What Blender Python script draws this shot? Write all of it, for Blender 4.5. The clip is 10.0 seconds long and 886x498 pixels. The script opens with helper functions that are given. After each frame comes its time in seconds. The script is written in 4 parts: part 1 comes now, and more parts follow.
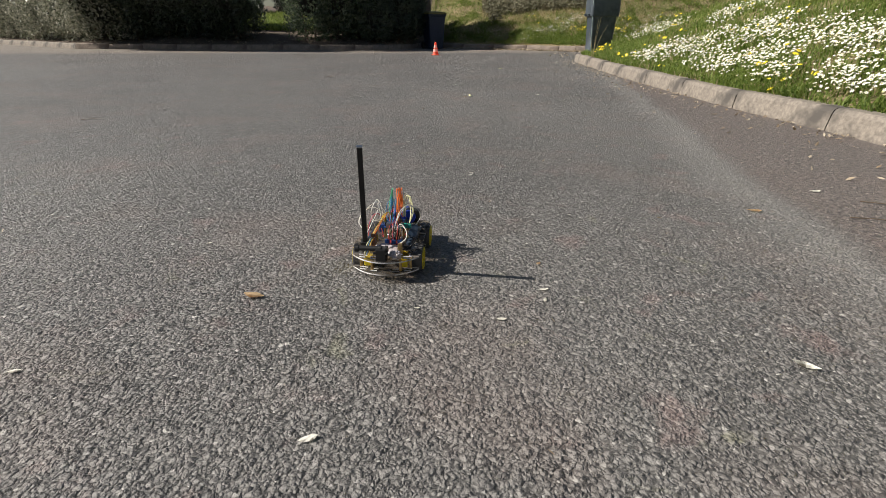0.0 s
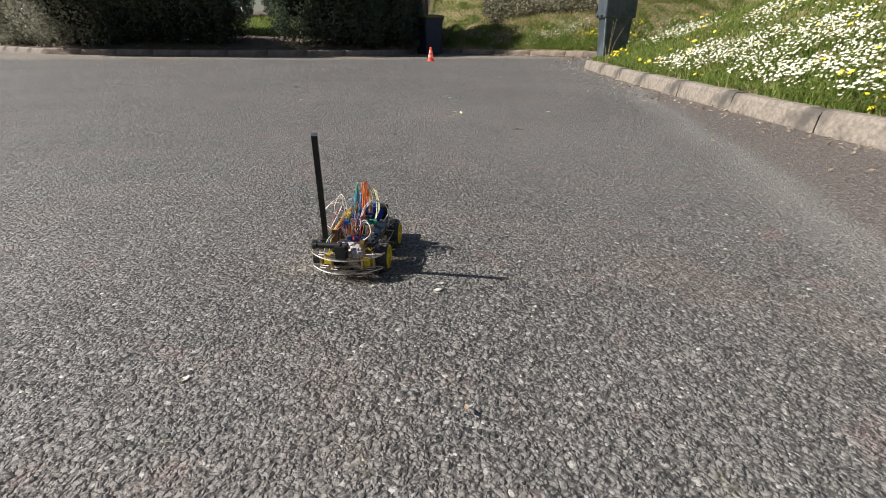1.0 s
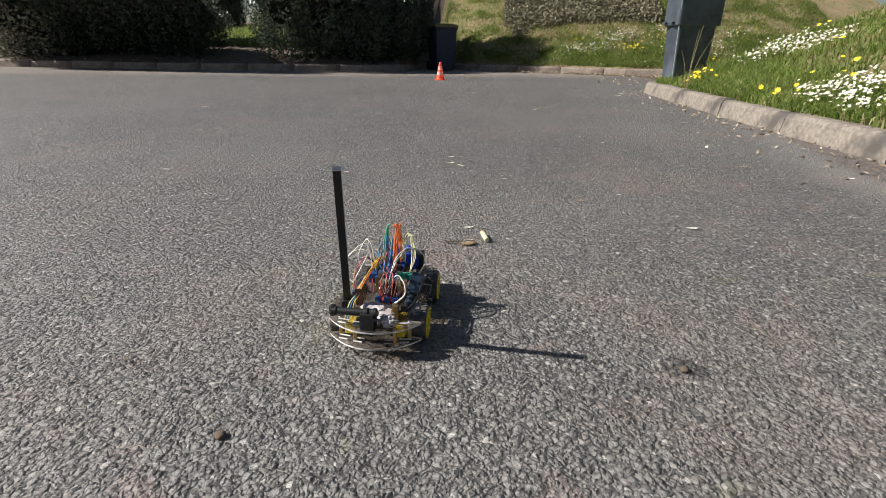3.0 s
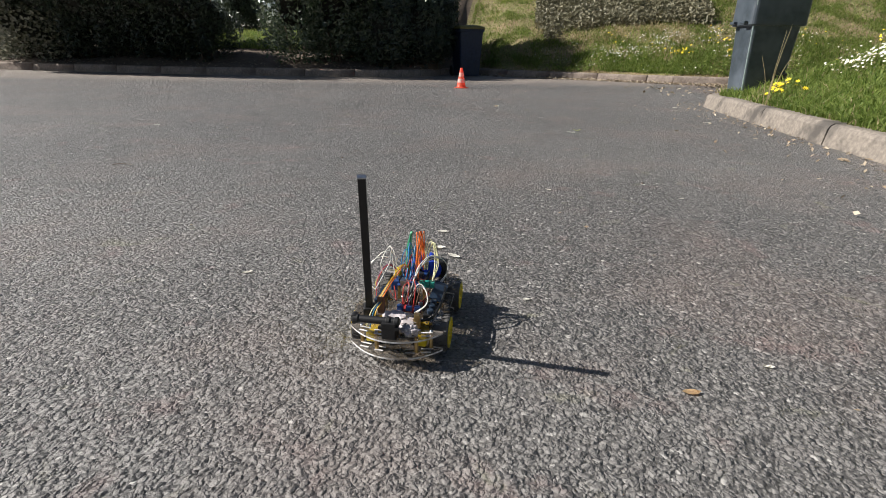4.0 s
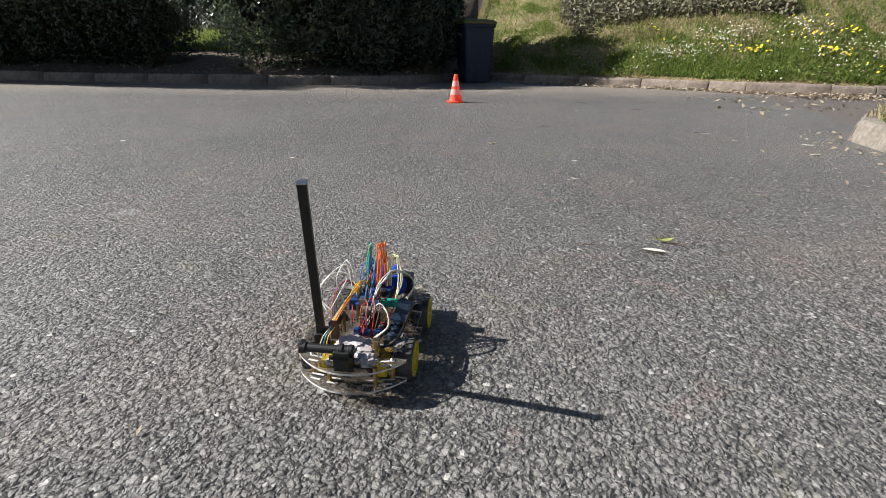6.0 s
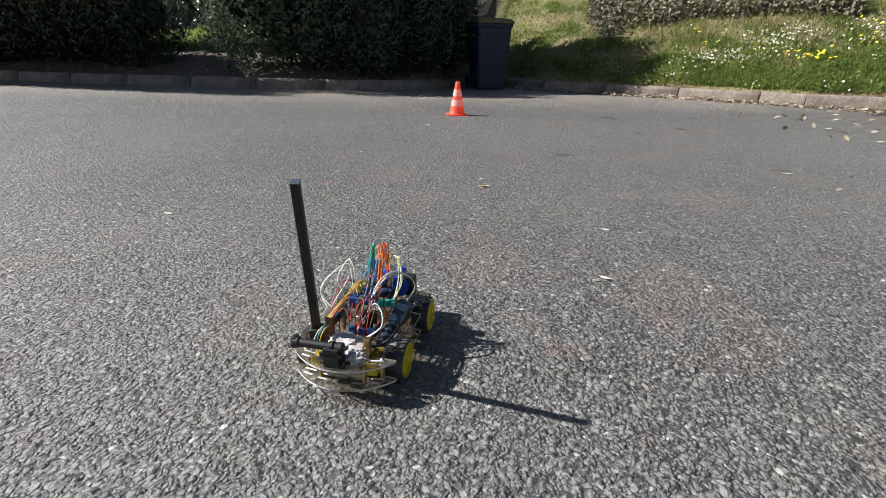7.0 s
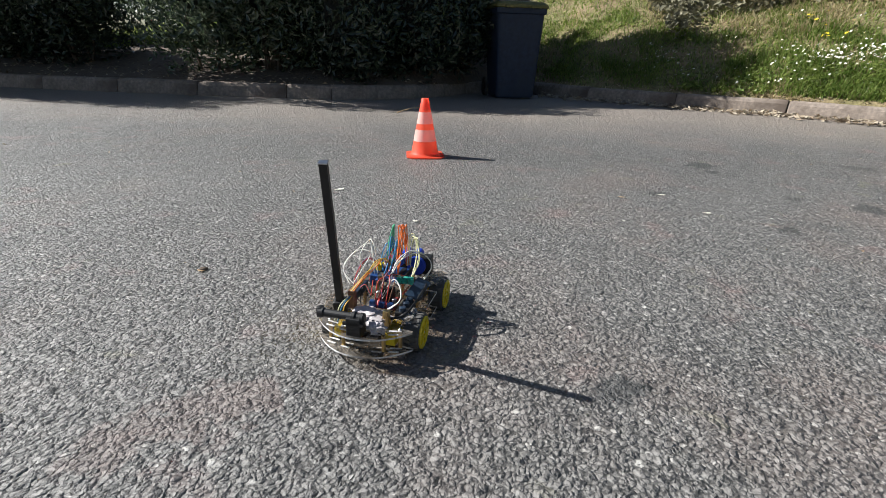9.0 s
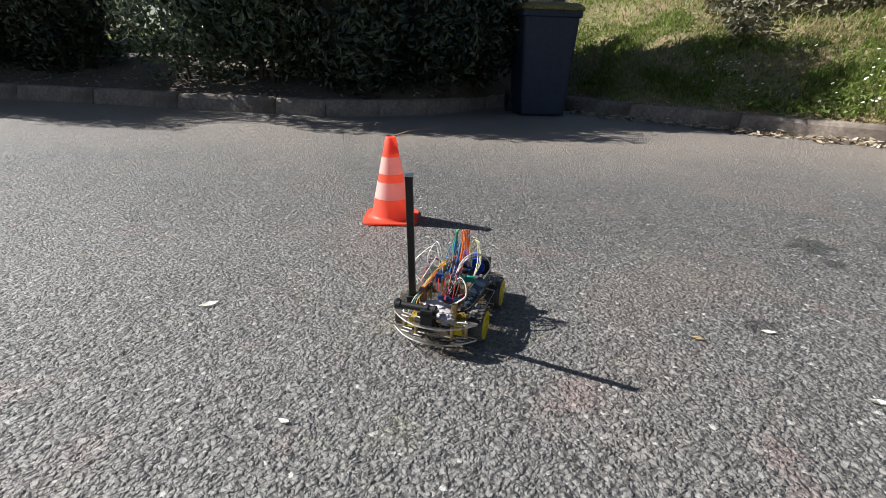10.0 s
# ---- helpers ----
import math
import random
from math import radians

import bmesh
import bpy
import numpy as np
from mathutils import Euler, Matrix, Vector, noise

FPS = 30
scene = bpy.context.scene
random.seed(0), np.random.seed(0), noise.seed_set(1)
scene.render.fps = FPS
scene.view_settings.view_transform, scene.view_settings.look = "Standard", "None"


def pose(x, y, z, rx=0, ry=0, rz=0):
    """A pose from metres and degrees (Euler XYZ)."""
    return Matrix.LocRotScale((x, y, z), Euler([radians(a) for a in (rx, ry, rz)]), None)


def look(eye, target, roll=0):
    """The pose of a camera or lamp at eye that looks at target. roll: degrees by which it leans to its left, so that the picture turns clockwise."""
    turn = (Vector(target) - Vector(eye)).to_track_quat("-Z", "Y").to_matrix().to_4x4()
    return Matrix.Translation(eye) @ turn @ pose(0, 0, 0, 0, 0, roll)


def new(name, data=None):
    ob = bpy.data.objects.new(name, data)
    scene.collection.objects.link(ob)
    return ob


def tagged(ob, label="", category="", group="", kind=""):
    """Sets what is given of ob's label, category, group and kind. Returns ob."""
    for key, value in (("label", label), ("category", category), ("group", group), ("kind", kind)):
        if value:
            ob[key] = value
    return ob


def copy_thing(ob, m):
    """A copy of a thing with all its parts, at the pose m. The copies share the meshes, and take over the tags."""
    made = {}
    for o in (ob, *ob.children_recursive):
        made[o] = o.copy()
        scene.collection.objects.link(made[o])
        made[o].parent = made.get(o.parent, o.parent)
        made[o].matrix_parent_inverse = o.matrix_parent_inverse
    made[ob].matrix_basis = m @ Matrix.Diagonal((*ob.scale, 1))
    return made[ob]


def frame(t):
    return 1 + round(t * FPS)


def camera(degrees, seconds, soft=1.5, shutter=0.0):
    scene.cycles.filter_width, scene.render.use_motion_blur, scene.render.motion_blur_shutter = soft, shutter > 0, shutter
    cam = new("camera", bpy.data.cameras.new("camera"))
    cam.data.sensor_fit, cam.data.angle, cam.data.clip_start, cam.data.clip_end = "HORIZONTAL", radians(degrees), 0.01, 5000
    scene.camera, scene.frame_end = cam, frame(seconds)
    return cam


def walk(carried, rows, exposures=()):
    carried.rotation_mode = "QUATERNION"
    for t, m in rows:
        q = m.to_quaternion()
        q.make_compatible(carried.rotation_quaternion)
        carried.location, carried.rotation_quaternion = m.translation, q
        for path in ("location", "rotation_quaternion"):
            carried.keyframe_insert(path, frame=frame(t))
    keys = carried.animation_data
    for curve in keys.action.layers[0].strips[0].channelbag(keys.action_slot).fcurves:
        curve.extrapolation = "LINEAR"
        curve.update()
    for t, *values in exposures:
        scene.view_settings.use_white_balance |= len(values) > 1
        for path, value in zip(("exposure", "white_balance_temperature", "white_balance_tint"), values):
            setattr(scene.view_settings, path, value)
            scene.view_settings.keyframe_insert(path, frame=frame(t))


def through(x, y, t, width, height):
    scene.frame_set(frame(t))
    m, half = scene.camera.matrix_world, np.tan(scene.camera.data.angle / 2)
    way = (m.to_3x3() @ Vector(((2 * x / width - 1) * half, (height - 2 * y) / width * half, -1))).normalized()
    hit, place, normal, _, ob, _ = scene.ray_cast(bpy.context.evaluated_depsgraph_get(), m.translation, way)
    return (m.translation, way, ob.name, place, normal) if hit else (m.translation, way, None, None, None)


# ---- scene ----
# camera and its path: seconds, eye, target, roll
cam = camera(82.2, 10.0, soft=0.9)
PATH = [
    (0, (1.121, -11.651, 0.555), (0.974, -9.824, -0.246), 0.30),
    (0.5, (1.152, -11.134, 0.516), (1.012, -9.303, -0.276), 0.38),
    (1, (1.161, -10.579, 0.506), (1.005, -8.744, -0.276), 0.31),
    (1.5, (1.072, -10.037, 0.472), (0.926, -8.199, -0.301), 0.65),
    (2, (1.021, -9.431, 0.461), (0.856, -7.585, -0.291), 0.26),
    (2.5, (1.012, -8.853, 0.482), (0.832, -7.005, -0.262), 0.46),
    (2.7, (1.012, -8.646, 0.486), (0.826, -6.798, -0.257), 0.60),
    (4, (1.012, -7.326, 0.496), (0.704, -5.490, -0.236), 0.95),
    (4.5, (1.022, -6.815, 0.450), (0.690, -4.982, -0.278), 0.88),
    (5, (1.011, -6.280, 0.456), (0.666, -4.450, -0.274), 0.75),
    (5.5, (1.005, -5.666, 0.462), (0.633, -3.842, -0.267), 0.63),
    (6, (1.004, -5.148, 0.472), (0.609, -3.327, -0.254), 0.50),
    (6.2, (1.013, -4.942, 0.472), (0.602, -3.124, -0.253), 0.58),
    (7.3, (0.993, -3.913, 0.481), (0.496, -2.114, -0.237), 1.20),
    (7.5, (0.997, -3.695, 0.502), (0.478, -1.903, -0.218), 1.12),
    (8, (0.971, -3.233, 0.493), (0.424, -1.451, -0.231), 0.93),
    (8.5, (0.933, -2.714, 0.466), (0.355, -0.945, -0.267), 1.09),
    (9, (0.884, -2.230, 0.469), (0.268, -0.473, -0.262), 1.29),
    (9.5, (0.816, -1.753, 0.488), (0.156, -0.005, -0.224), 1.35),
    (10, (0.780, -1.389, 0.505), (0.046, 0.327, -0.213), 1.56),
]
# the clip's camera brightens and cools its picture on the way
EXPOSURES = [(0, 0.52, 6650, 10), (0.5, 0.66, 6550, 10), (1.2, 0.7, 6550, 11), (2.5, 0.66, 6500, 11), (4, 0.68, 6400, 11), (5.5, 0.8, 6400, 11), (6.2, 0.84, 6200, 9), (8.5, 0.9, 6100, 8), (10, 0.92, 6150, 9)]
walk(cam, [(t, look(e, g, r)) for t, e, g, r in PATH], EXPOSURES)

# ---- light ----
SUN_WAY = Vector((1.225, 0.14, -1.0)).normalized()
world = bpy.data.worlds.new("sky")
scene.world = world
world.use_nodes = True
wn = world.node_tree.nodes
sky = wn.new("ShaderNodeTexSky")
sky.sky_type = "NISHITA"
sky.sun_disc = False
sky.sun_elevation = math.asin(-SUN_WAY.z)
sky.sun_rotation = math.atan2(-SUN_WAY.x, -SUN_WAY.y)
world.node_tree.links.new(sky.outputs[0], wn["Background"].inputs[0])
wn["Background"].inputs[1].default_value = 0.035
sun = new("sun", bpy.data.lights.new("sun", "SUN"))
sun.data.energy, sun.data.angle, sun.data.color = 4.8, radians(0.53), (1.0, 0.95, 0.87)
sun.matrix_world = look((0, 0, 20), Vector((0, 0, 20)) + SUN_WAY)


# ---- materials ----
def shader(name, rough=0.6, metal=0.0):
    m = bpy.data.materials.new(name)
    m.use_nodes = True
    n, k = m.node_tree.nodes, m.node_tree.links
    b = n["Principled BSDF"]
    b.inputs["Roughness"].default_value = rough
    b.inputs["Metallic"].default_value = metal
    return m, n, k, b


def ramp(n, stops):
    r = n.new("ShaderNodeValToRGB")
    e = r.color_ramp.elements
    while len(e) < len(stops):
        e.new(0.5)
    for s, (p, c) in zip(e, stops):
        s.position, s.color = p, (*c, 1)
    return r


def tex(n, k, kind, scale, space="Object", detail=3.0, rough=0.6):
    co = n.new("ShaderNodeTexCoord")
    t = n.new("ShaderNodeTexNoise" if kind == "noise" else "ShaderNodeTexVoronoi")
    t.inputs["Scale"].default_value = scale
    if kind == "noise":
        t.inputs["Detail"].default_value = detail
        t.inputs["Roughness"].default_value = rough
    k.new(co.outputs[space], t.inputs["Vector"])
    return t


def mix(n, k, fac, a, b, mode="MIX"):
    x = n.new("ShaderNodeMix")
    x.data_type, x.blend_type = "RGBA", mode
    for i, v in ((0, fac), (6, a), (7, b)):
        if isinstance(v, (int, float)):
            x.inputs[i].default_value = v
        elif isinstance(v, tuple):
            x.inputs[i].default_value = (*v, 1)
        else:
            k.new(v, x.inputs[i])
    return x.outputs[2]


def bump(n, k, b, height, strength, dist):
    u = n.new("ShaderNodeBump")
    u.inputs["Strength"].default_value, u.inputs["Distance"].default_value = strength, dist
    k.new(height, u.inputs["Height"])
    k.new(u.outputs[0], b.inputs["Normal"])
    return u


def plain(name, colour, rough=0.5, metal=0.0, vary=0.25, scale=30.0, relief=0.3, dist=0.001, dirt=None, stain=(0.42, 0.68)):
    """A surface with grain at two scales, fine relief and, where given, patches of dirt."""
    m, n, k, b = shader(name, rough, metal)
    fine, broad = tex(n, k, "noise", scale), tex(n, k, "noise", scale / 9)
    lo, hi = tuple(c * (1 - vary) for c in colour), tuple(min(1, c * (1 + vary)) for c in colour)
    a = ramp(n, [(0.3, lo), (0.7, hi)])
    k.new(fine.outputs[0], a.inputs[0])
    col = a.outputs[0]
    w = ramp(n, [(stain[0], (0, 0, 0)), (stain[1], (1, 1, 1))])
    k.new(broad.outputs[0], w.inputs[0])
    col = mix(n, k, w.outputs[0], col, dirt if dirt else tuple(c * (1 - vary * 0.8) for c in colour))
    k.new(col, b.inputs["Base Color"])
    bump(n, k, b, fine.outputs[0], relief, dist)
    return m


def leaf_material(name, dark, light, rough=0.45, through=0.25, gloss=0.5):
    """Leaves, each with a tone of its own."""
    m, n, k, b = shader(name, rough)
    g = n.new("ShaderNodeNewGeometry")
    r = ramp(n, [(0.0, dark), (0.55, tuple((a + c) / 2 for a, c in zip(dark, light))), (1.0, light)])
    k.new(g.outputs["Random Per Island"], r.inputs[0])
    t = tex(n, k, "noise", 2.2)
    col = mix(n, k, t.outputs[0], r.outputs[0], tuple(c * 0.55 for c in dark), "MIX")
    k.new(col, b.inputs["Base Color"])
    b.inputs["Specular IOR Level"].default_value = gloss
    if through:
        tr = n.new("ShaderNodeBsdfTranslucent")
        k.new(r.outputs[0], tr.inputs[0])
        ms = n.new("ShaderNodeMixShader")
        ms.inputs[0].default_value = through
        k.new(b.outputs[0], ms.inputs[1])
        k.new(tr.outputs[0], ms.inputs[2])
        k.new(ms.outputs[0], n["Material Output"].inputs[0])
    return m


def asphalt_material():
    """Worn road surface: stone chips bedded in bitumen, dusty and reddish towards the gutter, with pale wheel streaks."""
    m, n, k, b = shader("asphalt", 0.58)
    b.inputs["Specular IOR Level"].default_value = 0.9
    b.inputs["Diffuse Roughness"].default_value = 0.25
    co = n.new("ShaderNodeTexCoord")
    warp, sway = tex(n, k, "noise", 190, detail=3), tex(n, k, "noise", 34, detail=3)
    vec, base = n.new("ShaderNodeVectorMath"), n.new("ShaderNodeVectorMath")
    for v, src, amount in ((base, sway, 0.014), (vec, warp, 0.006)):
        v.operation = "MULTIPLY_ADD"
        k.new(src.outputs["Color"], v.inputs[0])
        v.inputs[1].default_value = (amount, amount, 0.0)
    k.new(co.outputs["Object"], base.inputs[2])
    k.new(base.outputs[0], vec.inputs[2])
    # coarse chips, some of them missing, with smaller ones packed between
    def chip_layer(scale, low, high):
        v = n.new("ShaderNodeTexVoronoi")
        v.inputs["Scale"].default_value = scale
        k.new(vec.outputs[0], v.inputs["Vector"])
        tone = n.new("ShaderNodeSeparateColor")
        k.new(v.outputs["Color"], tone.inputs[0])
        dome = n.new("ShaderNodeMapRange")
        dome.interpolation_type = "SMOOTHSTEP"
        for i, x in enumerate((low, high, 1.0, 0.0)):
            dome.inputs[i + 1].default_value = x
        k.new(v.outputs["Distance"], dome.inputs[0])
        off, spin, dot = (n.new("ShaderNodeVectorMath") for _ in range(3))
        off.operation, spin.operation, dot.operation = "SUBTRACT", "SUBTRACT", "DOT_PRODUCT"
        k.new(vec.outputs[0], off.inputs[0])
        k.new(v.outputs["Position"], off.inputs[1])
        k.new(v.outputs["Color"], spin.inputs[0])
        spin.inputs[1].default_value = (0.5, 0.5, 0.5)
        k.new(off.outputs[0], dot.inputs[0])
        k.new(spin.outputs[0], dot.inputs[1])
        return tone.outputs, dome.outputs[0], dot.outputs["Value"]

    def calc(op, x, y, z=None):
        q = n.new("ShaderNodeMath")
        q.operation = op
        for i, u in enumerate((x, y, z)):
            if isinstance(u, (int, float)):
                q.inputs[i].default_value = u
            elif u is not None:
                k.new(u, q.inputs[i])
        return q.outputs[0]

    tone_a, dome_a, tilt_a = chip_layer(92, 0.2, 0.68)
    tone_b, dome_b, tilt_b = chip_layer(170, 0.15, 0.7)
    here = calc("MULTIPLY", dome_a, calc("GREATER_THAN", tone_a[2], 0.3))
    fill = calc("MULTIPLY", dome_b, 0.72)
    top = calc("MAXIMUM", here, fill)
    coarse = calc("GREATER_THAN", here, fill)
    pick, facet = n.new("ShaderNodeMix"), n.new("ShaderNodeMix")
    for q, x, y in ((pick, tone_b[0], tone_a[0]), (facet, tilt_b, tilt_a)):
        k.new(coarse, q.inputs[0])
        k.new(x, q.inputs[2])
        k.new(y, q.inputs[3])
    stone = ramp(n, [(0.0, (0.122, 0.115, 0.11)), (0.35, (0.154, 0.146, 0.139)), (0.85, (0.184, 0.175, 0.167)), (0.97, (0.24, 0.23, 0.22)), (1.0, (0.46, 0.445, 0.42))])
    k.new(pick.outputs[0], stone.inputs[0])
    grit = ramp(n, [(0.3, (0.75, 0.75, 0.75)), (0.7, (1.2, 1.2, 1.2))])
    k.new(tex(n, k, "noise", 420, detail=2).outputs[0], grit.inputs[0])
    col = mix(n, k, 0.7, stone.outputs[0], grit.outputs[0], "MULTIPLY")
    clump = ramp(n, [(0.36, (0.8, 0.8, 0.8)), (0.64, (1.18, 1.18, 1.18))])
    k.new(tex(n, k, "noise", 30, detail=5).outputs[0], clump.inputs[0])
    col = mix(n, k, 0.8, col, clump.outputs[0], "MULTIPLY")
    # bitumen between the chips plus painted shade in the gaps, more in some places
    worn = tex(n, k, "noise", 11, detail=5)
    level = calc("MULTIPLY_ADD", worn.outputs[0], -0.55, calc("ADD", top, 0.27))
    joint = ramp(n, [(0.05, (1, 1, 1)), (0.3, (0, 0, 0))])
    k.new(level, joint.inputs[0])
    col = mix(n, k, joint.outputs[0], col, (0.04, 0.038, 0.036))
    # dusty worn areas, metres wide
    wide = tex(n, k, "noise", 0.55, detail=5)
    dust = ramp(n, [(0.36, (0, 0, 0)), (0.68, (0.35, 0.35, 0.35))])
    k.new(wide.outputs[0], dust.inputs[0])
    col = mix(n, k, dust.outputs[0], col, (0.235, 0.226, 0.214))
    # reddish earth staining
    red = tex(n, k, "noise", 1.7, detail=4)
    rr = ramp(n, [(0.5, (0, 0, 0)), (0.68, (0.3, 0.3, 0.3))])
    k.new(red.outputs[0], rr.inputs[0])
    col = mix(n, k, rr.outputs[0], col, (0.24, 0.175, 0.15))
    # small pinkish and mossy patches
    for scale, seedling, c, low in ((5.5, 3.0, (0.28, 0.18, 0.165), 0.59), (7.0, 9.0, (0.24, 0.24, 0.13), 0.63)):
        spot_noise = tex(n, k, "noise", scale, detail=5)
        spot_noise.inputs["Distortion"].default_value = seedling * 0.1
        tint = ramp(n, [(low, (0, 0, 0)), (low + 0.1, (0.34, 0.34, 0.34))])
        k.new(spot_noise.outputs[0], tint.inputs[0])
        col = mix(n, k, tint.outputs[0], col, c)
    # the darker strip of earth and leaf dust along the gutter, with a pale rim of grit
    sep = n.new("ShaderNodeSeparateXYZ")
    k.new(co.outputs["Object"], sep.inputs[0])
    line = n.new("ShaderNodeMath")          # x - 0.1 * y
    line.operation = "MULTIPLY_ADD"
    line.inputs[1].default_value = -0.1
    k.new(sep.outputs[1], line.inputs[0])
    k.new(sep.outputs[0], line.inputs[2])
    wob = n.new("ShaderNodeMath")
    wob.operation = "MULTIPLY_ADD"
    wob.inputs[1].default_value = 0.3
    k.new(tex(n, k, "noise", 1.1, detail=5).outputs[0], wob.inputs[0])
    k.new(line.outputs[0], wob.inputs[2])
    side = n.new("ShaderNodeMapRange")
    side.inputs[1].default_value, side.inputs[2].default_value = 2.9, 4.1
    k.new(wob.outputs[0], side.inputs[0])
    gut = ramp(n, [(0.34, (0, 0, 0)), (0.42, (0.7, 0.7, 0.7)), (1.0, (0.6, 0.6, 0.6))])
    k.new(side.outputs[0], gut.inputs[0])
    rim = ramp(n, [(0.12, (0, 0, 0)), (0.31, (0.55, 0.55, 0.55)), (0.42, (0, 0, 0))])
    k.new(side.outputs[0], rim.inputs[0])
    fade = n.new("ShaderNodeMapRange")     # the rim runs out before the kerb's end
    for i, x in enumerate((-5.6, -3.8, 1.0, 0.0)):
        fade.inputs[i + 1].default_value = x
    k.new(sep.outputs[1], fade.inputs[0])
    col = mix(n, k, calc("MULTIPLY", rim.outputs[0], fade.outputs[0]), col, (0.27, 0.256, 0.24))
    speck = tex(n, k, "noise", 55, detail=4)
    earth = ramp(n, [(0.38, (0.05, 0.04, 0.036)), (0.5, (0.155, 0.12, 0.106)), (0.66, (0.3, 0.245, 0.215))])
    k.new(speck.outputs[0], earth.inputs[0])
    col = mix(n, k, gut.outputs[0], col, earth.outputs[0])
    # sandy earth washed along the far kerb
    wash = n.new("ShaderNodeMath")          # y - 0.25 * x, roughened
    wash.operation = "MULTIPLY_ADD"
    wash.inputs[1].default_value = -0.25
    k.new(sep.outputs[0], wash.inputs[0])
    k.new(sep.outputs[1], wash.inputs[2])
    rough = n.new("ShaderNodeMath")
    rough.operation = "MULTIPLY_ADD"
    rough.inputs[1].default_value = 1.6
    k.new(tex(n, k, "noise", 0.9, detail=5).outputs[0], rough.inputs[0])
    k.new(wash.outputs[0], rough.inputs[2])
    sand = n.new("ShaderNodeMapRange")
    sand.inputs[1].default_value, sand.inputs[2].default_value, sand.inputs[4].default_value = 1.35, 2.6, 0.5
    k.new(rough.outputs[0], sand.inputs[0])
    col = mix(n, k, sand.outputs[0], col, (0.42, 0.345, 0.285))
    # oil spots, pale scuffs and reddish stains: x, y, size, colour
    for x, y, size, c in ((1.23, 0.34, 0.11, (0.04, 0.038, 0.037)), (1.68, -0.2, 0.1, (0.05, 0.048, 0.046)), (1.37, -0.58, 0.07, (0.05, 0.047, 0.045)), (1.03, -0.28, 0.06, (0.05, 0.047, 0.045)), (0.93, -1.55, 0.07, (0.05, 0.05, 0.05)), (1.9, 0.6, 0.12, (0.07, 0.066, 0.062)), (-0.27, -3.9, 0.07, (0.3, 0.29, 0.275)), (-0.32, -3.45, 0.05, (0.28, 0.27, 0.255)), (1.25, 0.2, 0.05, (0.04, 0.038, 0.037)), (1.48, -0.17, 0.06, (0.07, 0.066, 0.062)), (0.36, -1.83, 0.10, (0.17, 0.125, 0.112)), (0.42, -1.76, 0.09, (0.17, 0.125, 0.112)), (0.33, -1.90, 0.08, (0.17, 0.125, 0.112)), (0.50, -2.71, 0.10, (0.17, 0.125, 0.112)), (1.34, -7.6, 0.06, (0.04, 0.038, 0.037))):
        far = n.new("ShaderNodeVectorMath")
        far.operation = "DISTANCE"
        wob2 = n.new("ShaderNodeVectorMath")
        wob2.operation = "MULTIPLY_ADD"
        k.new(tex(n, k, "noise", 15, detail=5).outputs["Color"], wob2.inputs[0])
        wob2.inputs[1].default_value = (size * 2.4, size * 1.6, 0)
        k.new(co.outputs["Object"], wob2.inputs[2])
        k.new(wob2.outputs[0], far.inputs[0])
        far.inputs[1].default_value = (x + size * 1.2, y + size * 0.8, 0)
        spot = n.new("ShaderNodeMapRange")
        spot.inputs[1].default_value, spot.inputs[2].default_value, spot.inputs[3].default_value, spot.inputs[4].default_value = size * 0.42, size * 0.62, 0.9 if max(c) < 0.1 else 0.55, 0.0
        k.new(far.outputs["Value"], spot.inputs[0])
        col = mix(n, k, spot.outputs[0], col, c)
    k.new(col, b.inputs["Base Color"])
    # chips stand proud and tilted, in millimetres
    height = calc("MULTIPLY_ADD", facet.outputs[0], 1250.0, calc("MULTIPLY", top, 4.6))
    height = calc("MULTIPLY_ADD", tex(n, k, "noise", 60, detail=6).outputs[0], 6.0, height)
    bump(n, k, b, height, 1.0, 0.001)
    return m


ASPHALT = asphalt_material()
CONCRETE = plain("kerb_concrete", (0.225, 0.196, 0.166), 0.9, vary=0.3, scale=42, relief=0.7, dist=0.003, dirt=(0.085, 0.076, 0.068), stain=(0.46, 0.66))
FAR_CONCRETE = plain("dirty_kerb_stone", (0.255, 0.21, 0.176), 0.92, vary=0.3, scale=36, relief=0.9, dist=0.005, dirt=(0.13, 0.1, 0.08))
SOIL = plain("soil", (0.1, 0.074, 0.055), 0.95, vary=0.5, scale=28, relief=1.0, dist=0.02, dirt=(0.14, 0.108, 0.08))
TURF = plain("turf", (0.17, 0.155, 0.065), 0.95, vary=0.55, scale=22, relief=1.0, dist=0.03, dirt=(0.26, 0.19, 0.115))
EARTH = plain("far_ground", (0.12, 0.115, 0.08), 0.95, vary=0.4, scale=2, relief=0.5, dist=0.02)
BLADE = leaf_material("grass_blade", (0.12, 0.2, 0.035), (0.44, 0.5, 0.14), 0.5, 0.35, 0.3)
STRAW = leaf_material("straw", (0.45, 0.37, 0.2), (0.72, 0.62, 0.4), 0.7, 0.3, 0.3)
PETAL = plain("white_petal", (0.82, 0.81, 0.78), 0.6, vary=0.06, scale=90)
YOLK = plain("yellow_floret", (0.9, 0.68, 0.03), 0.7, vary=0.2, scale=200)
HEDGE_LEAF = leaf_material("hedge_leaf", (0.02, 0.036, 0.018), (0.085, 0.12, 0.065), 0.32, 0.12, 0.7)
# glossy leaves, tones lightened to carry the sun glints on mid-hedge
GLOSSY_SUNLIT_LEAF = leaf_material("glossy_sunlit_leaf", (0.05, 0.085, 0.04), (0.25, 0.29, 0.19), 0.24, 0.25, 1.0)
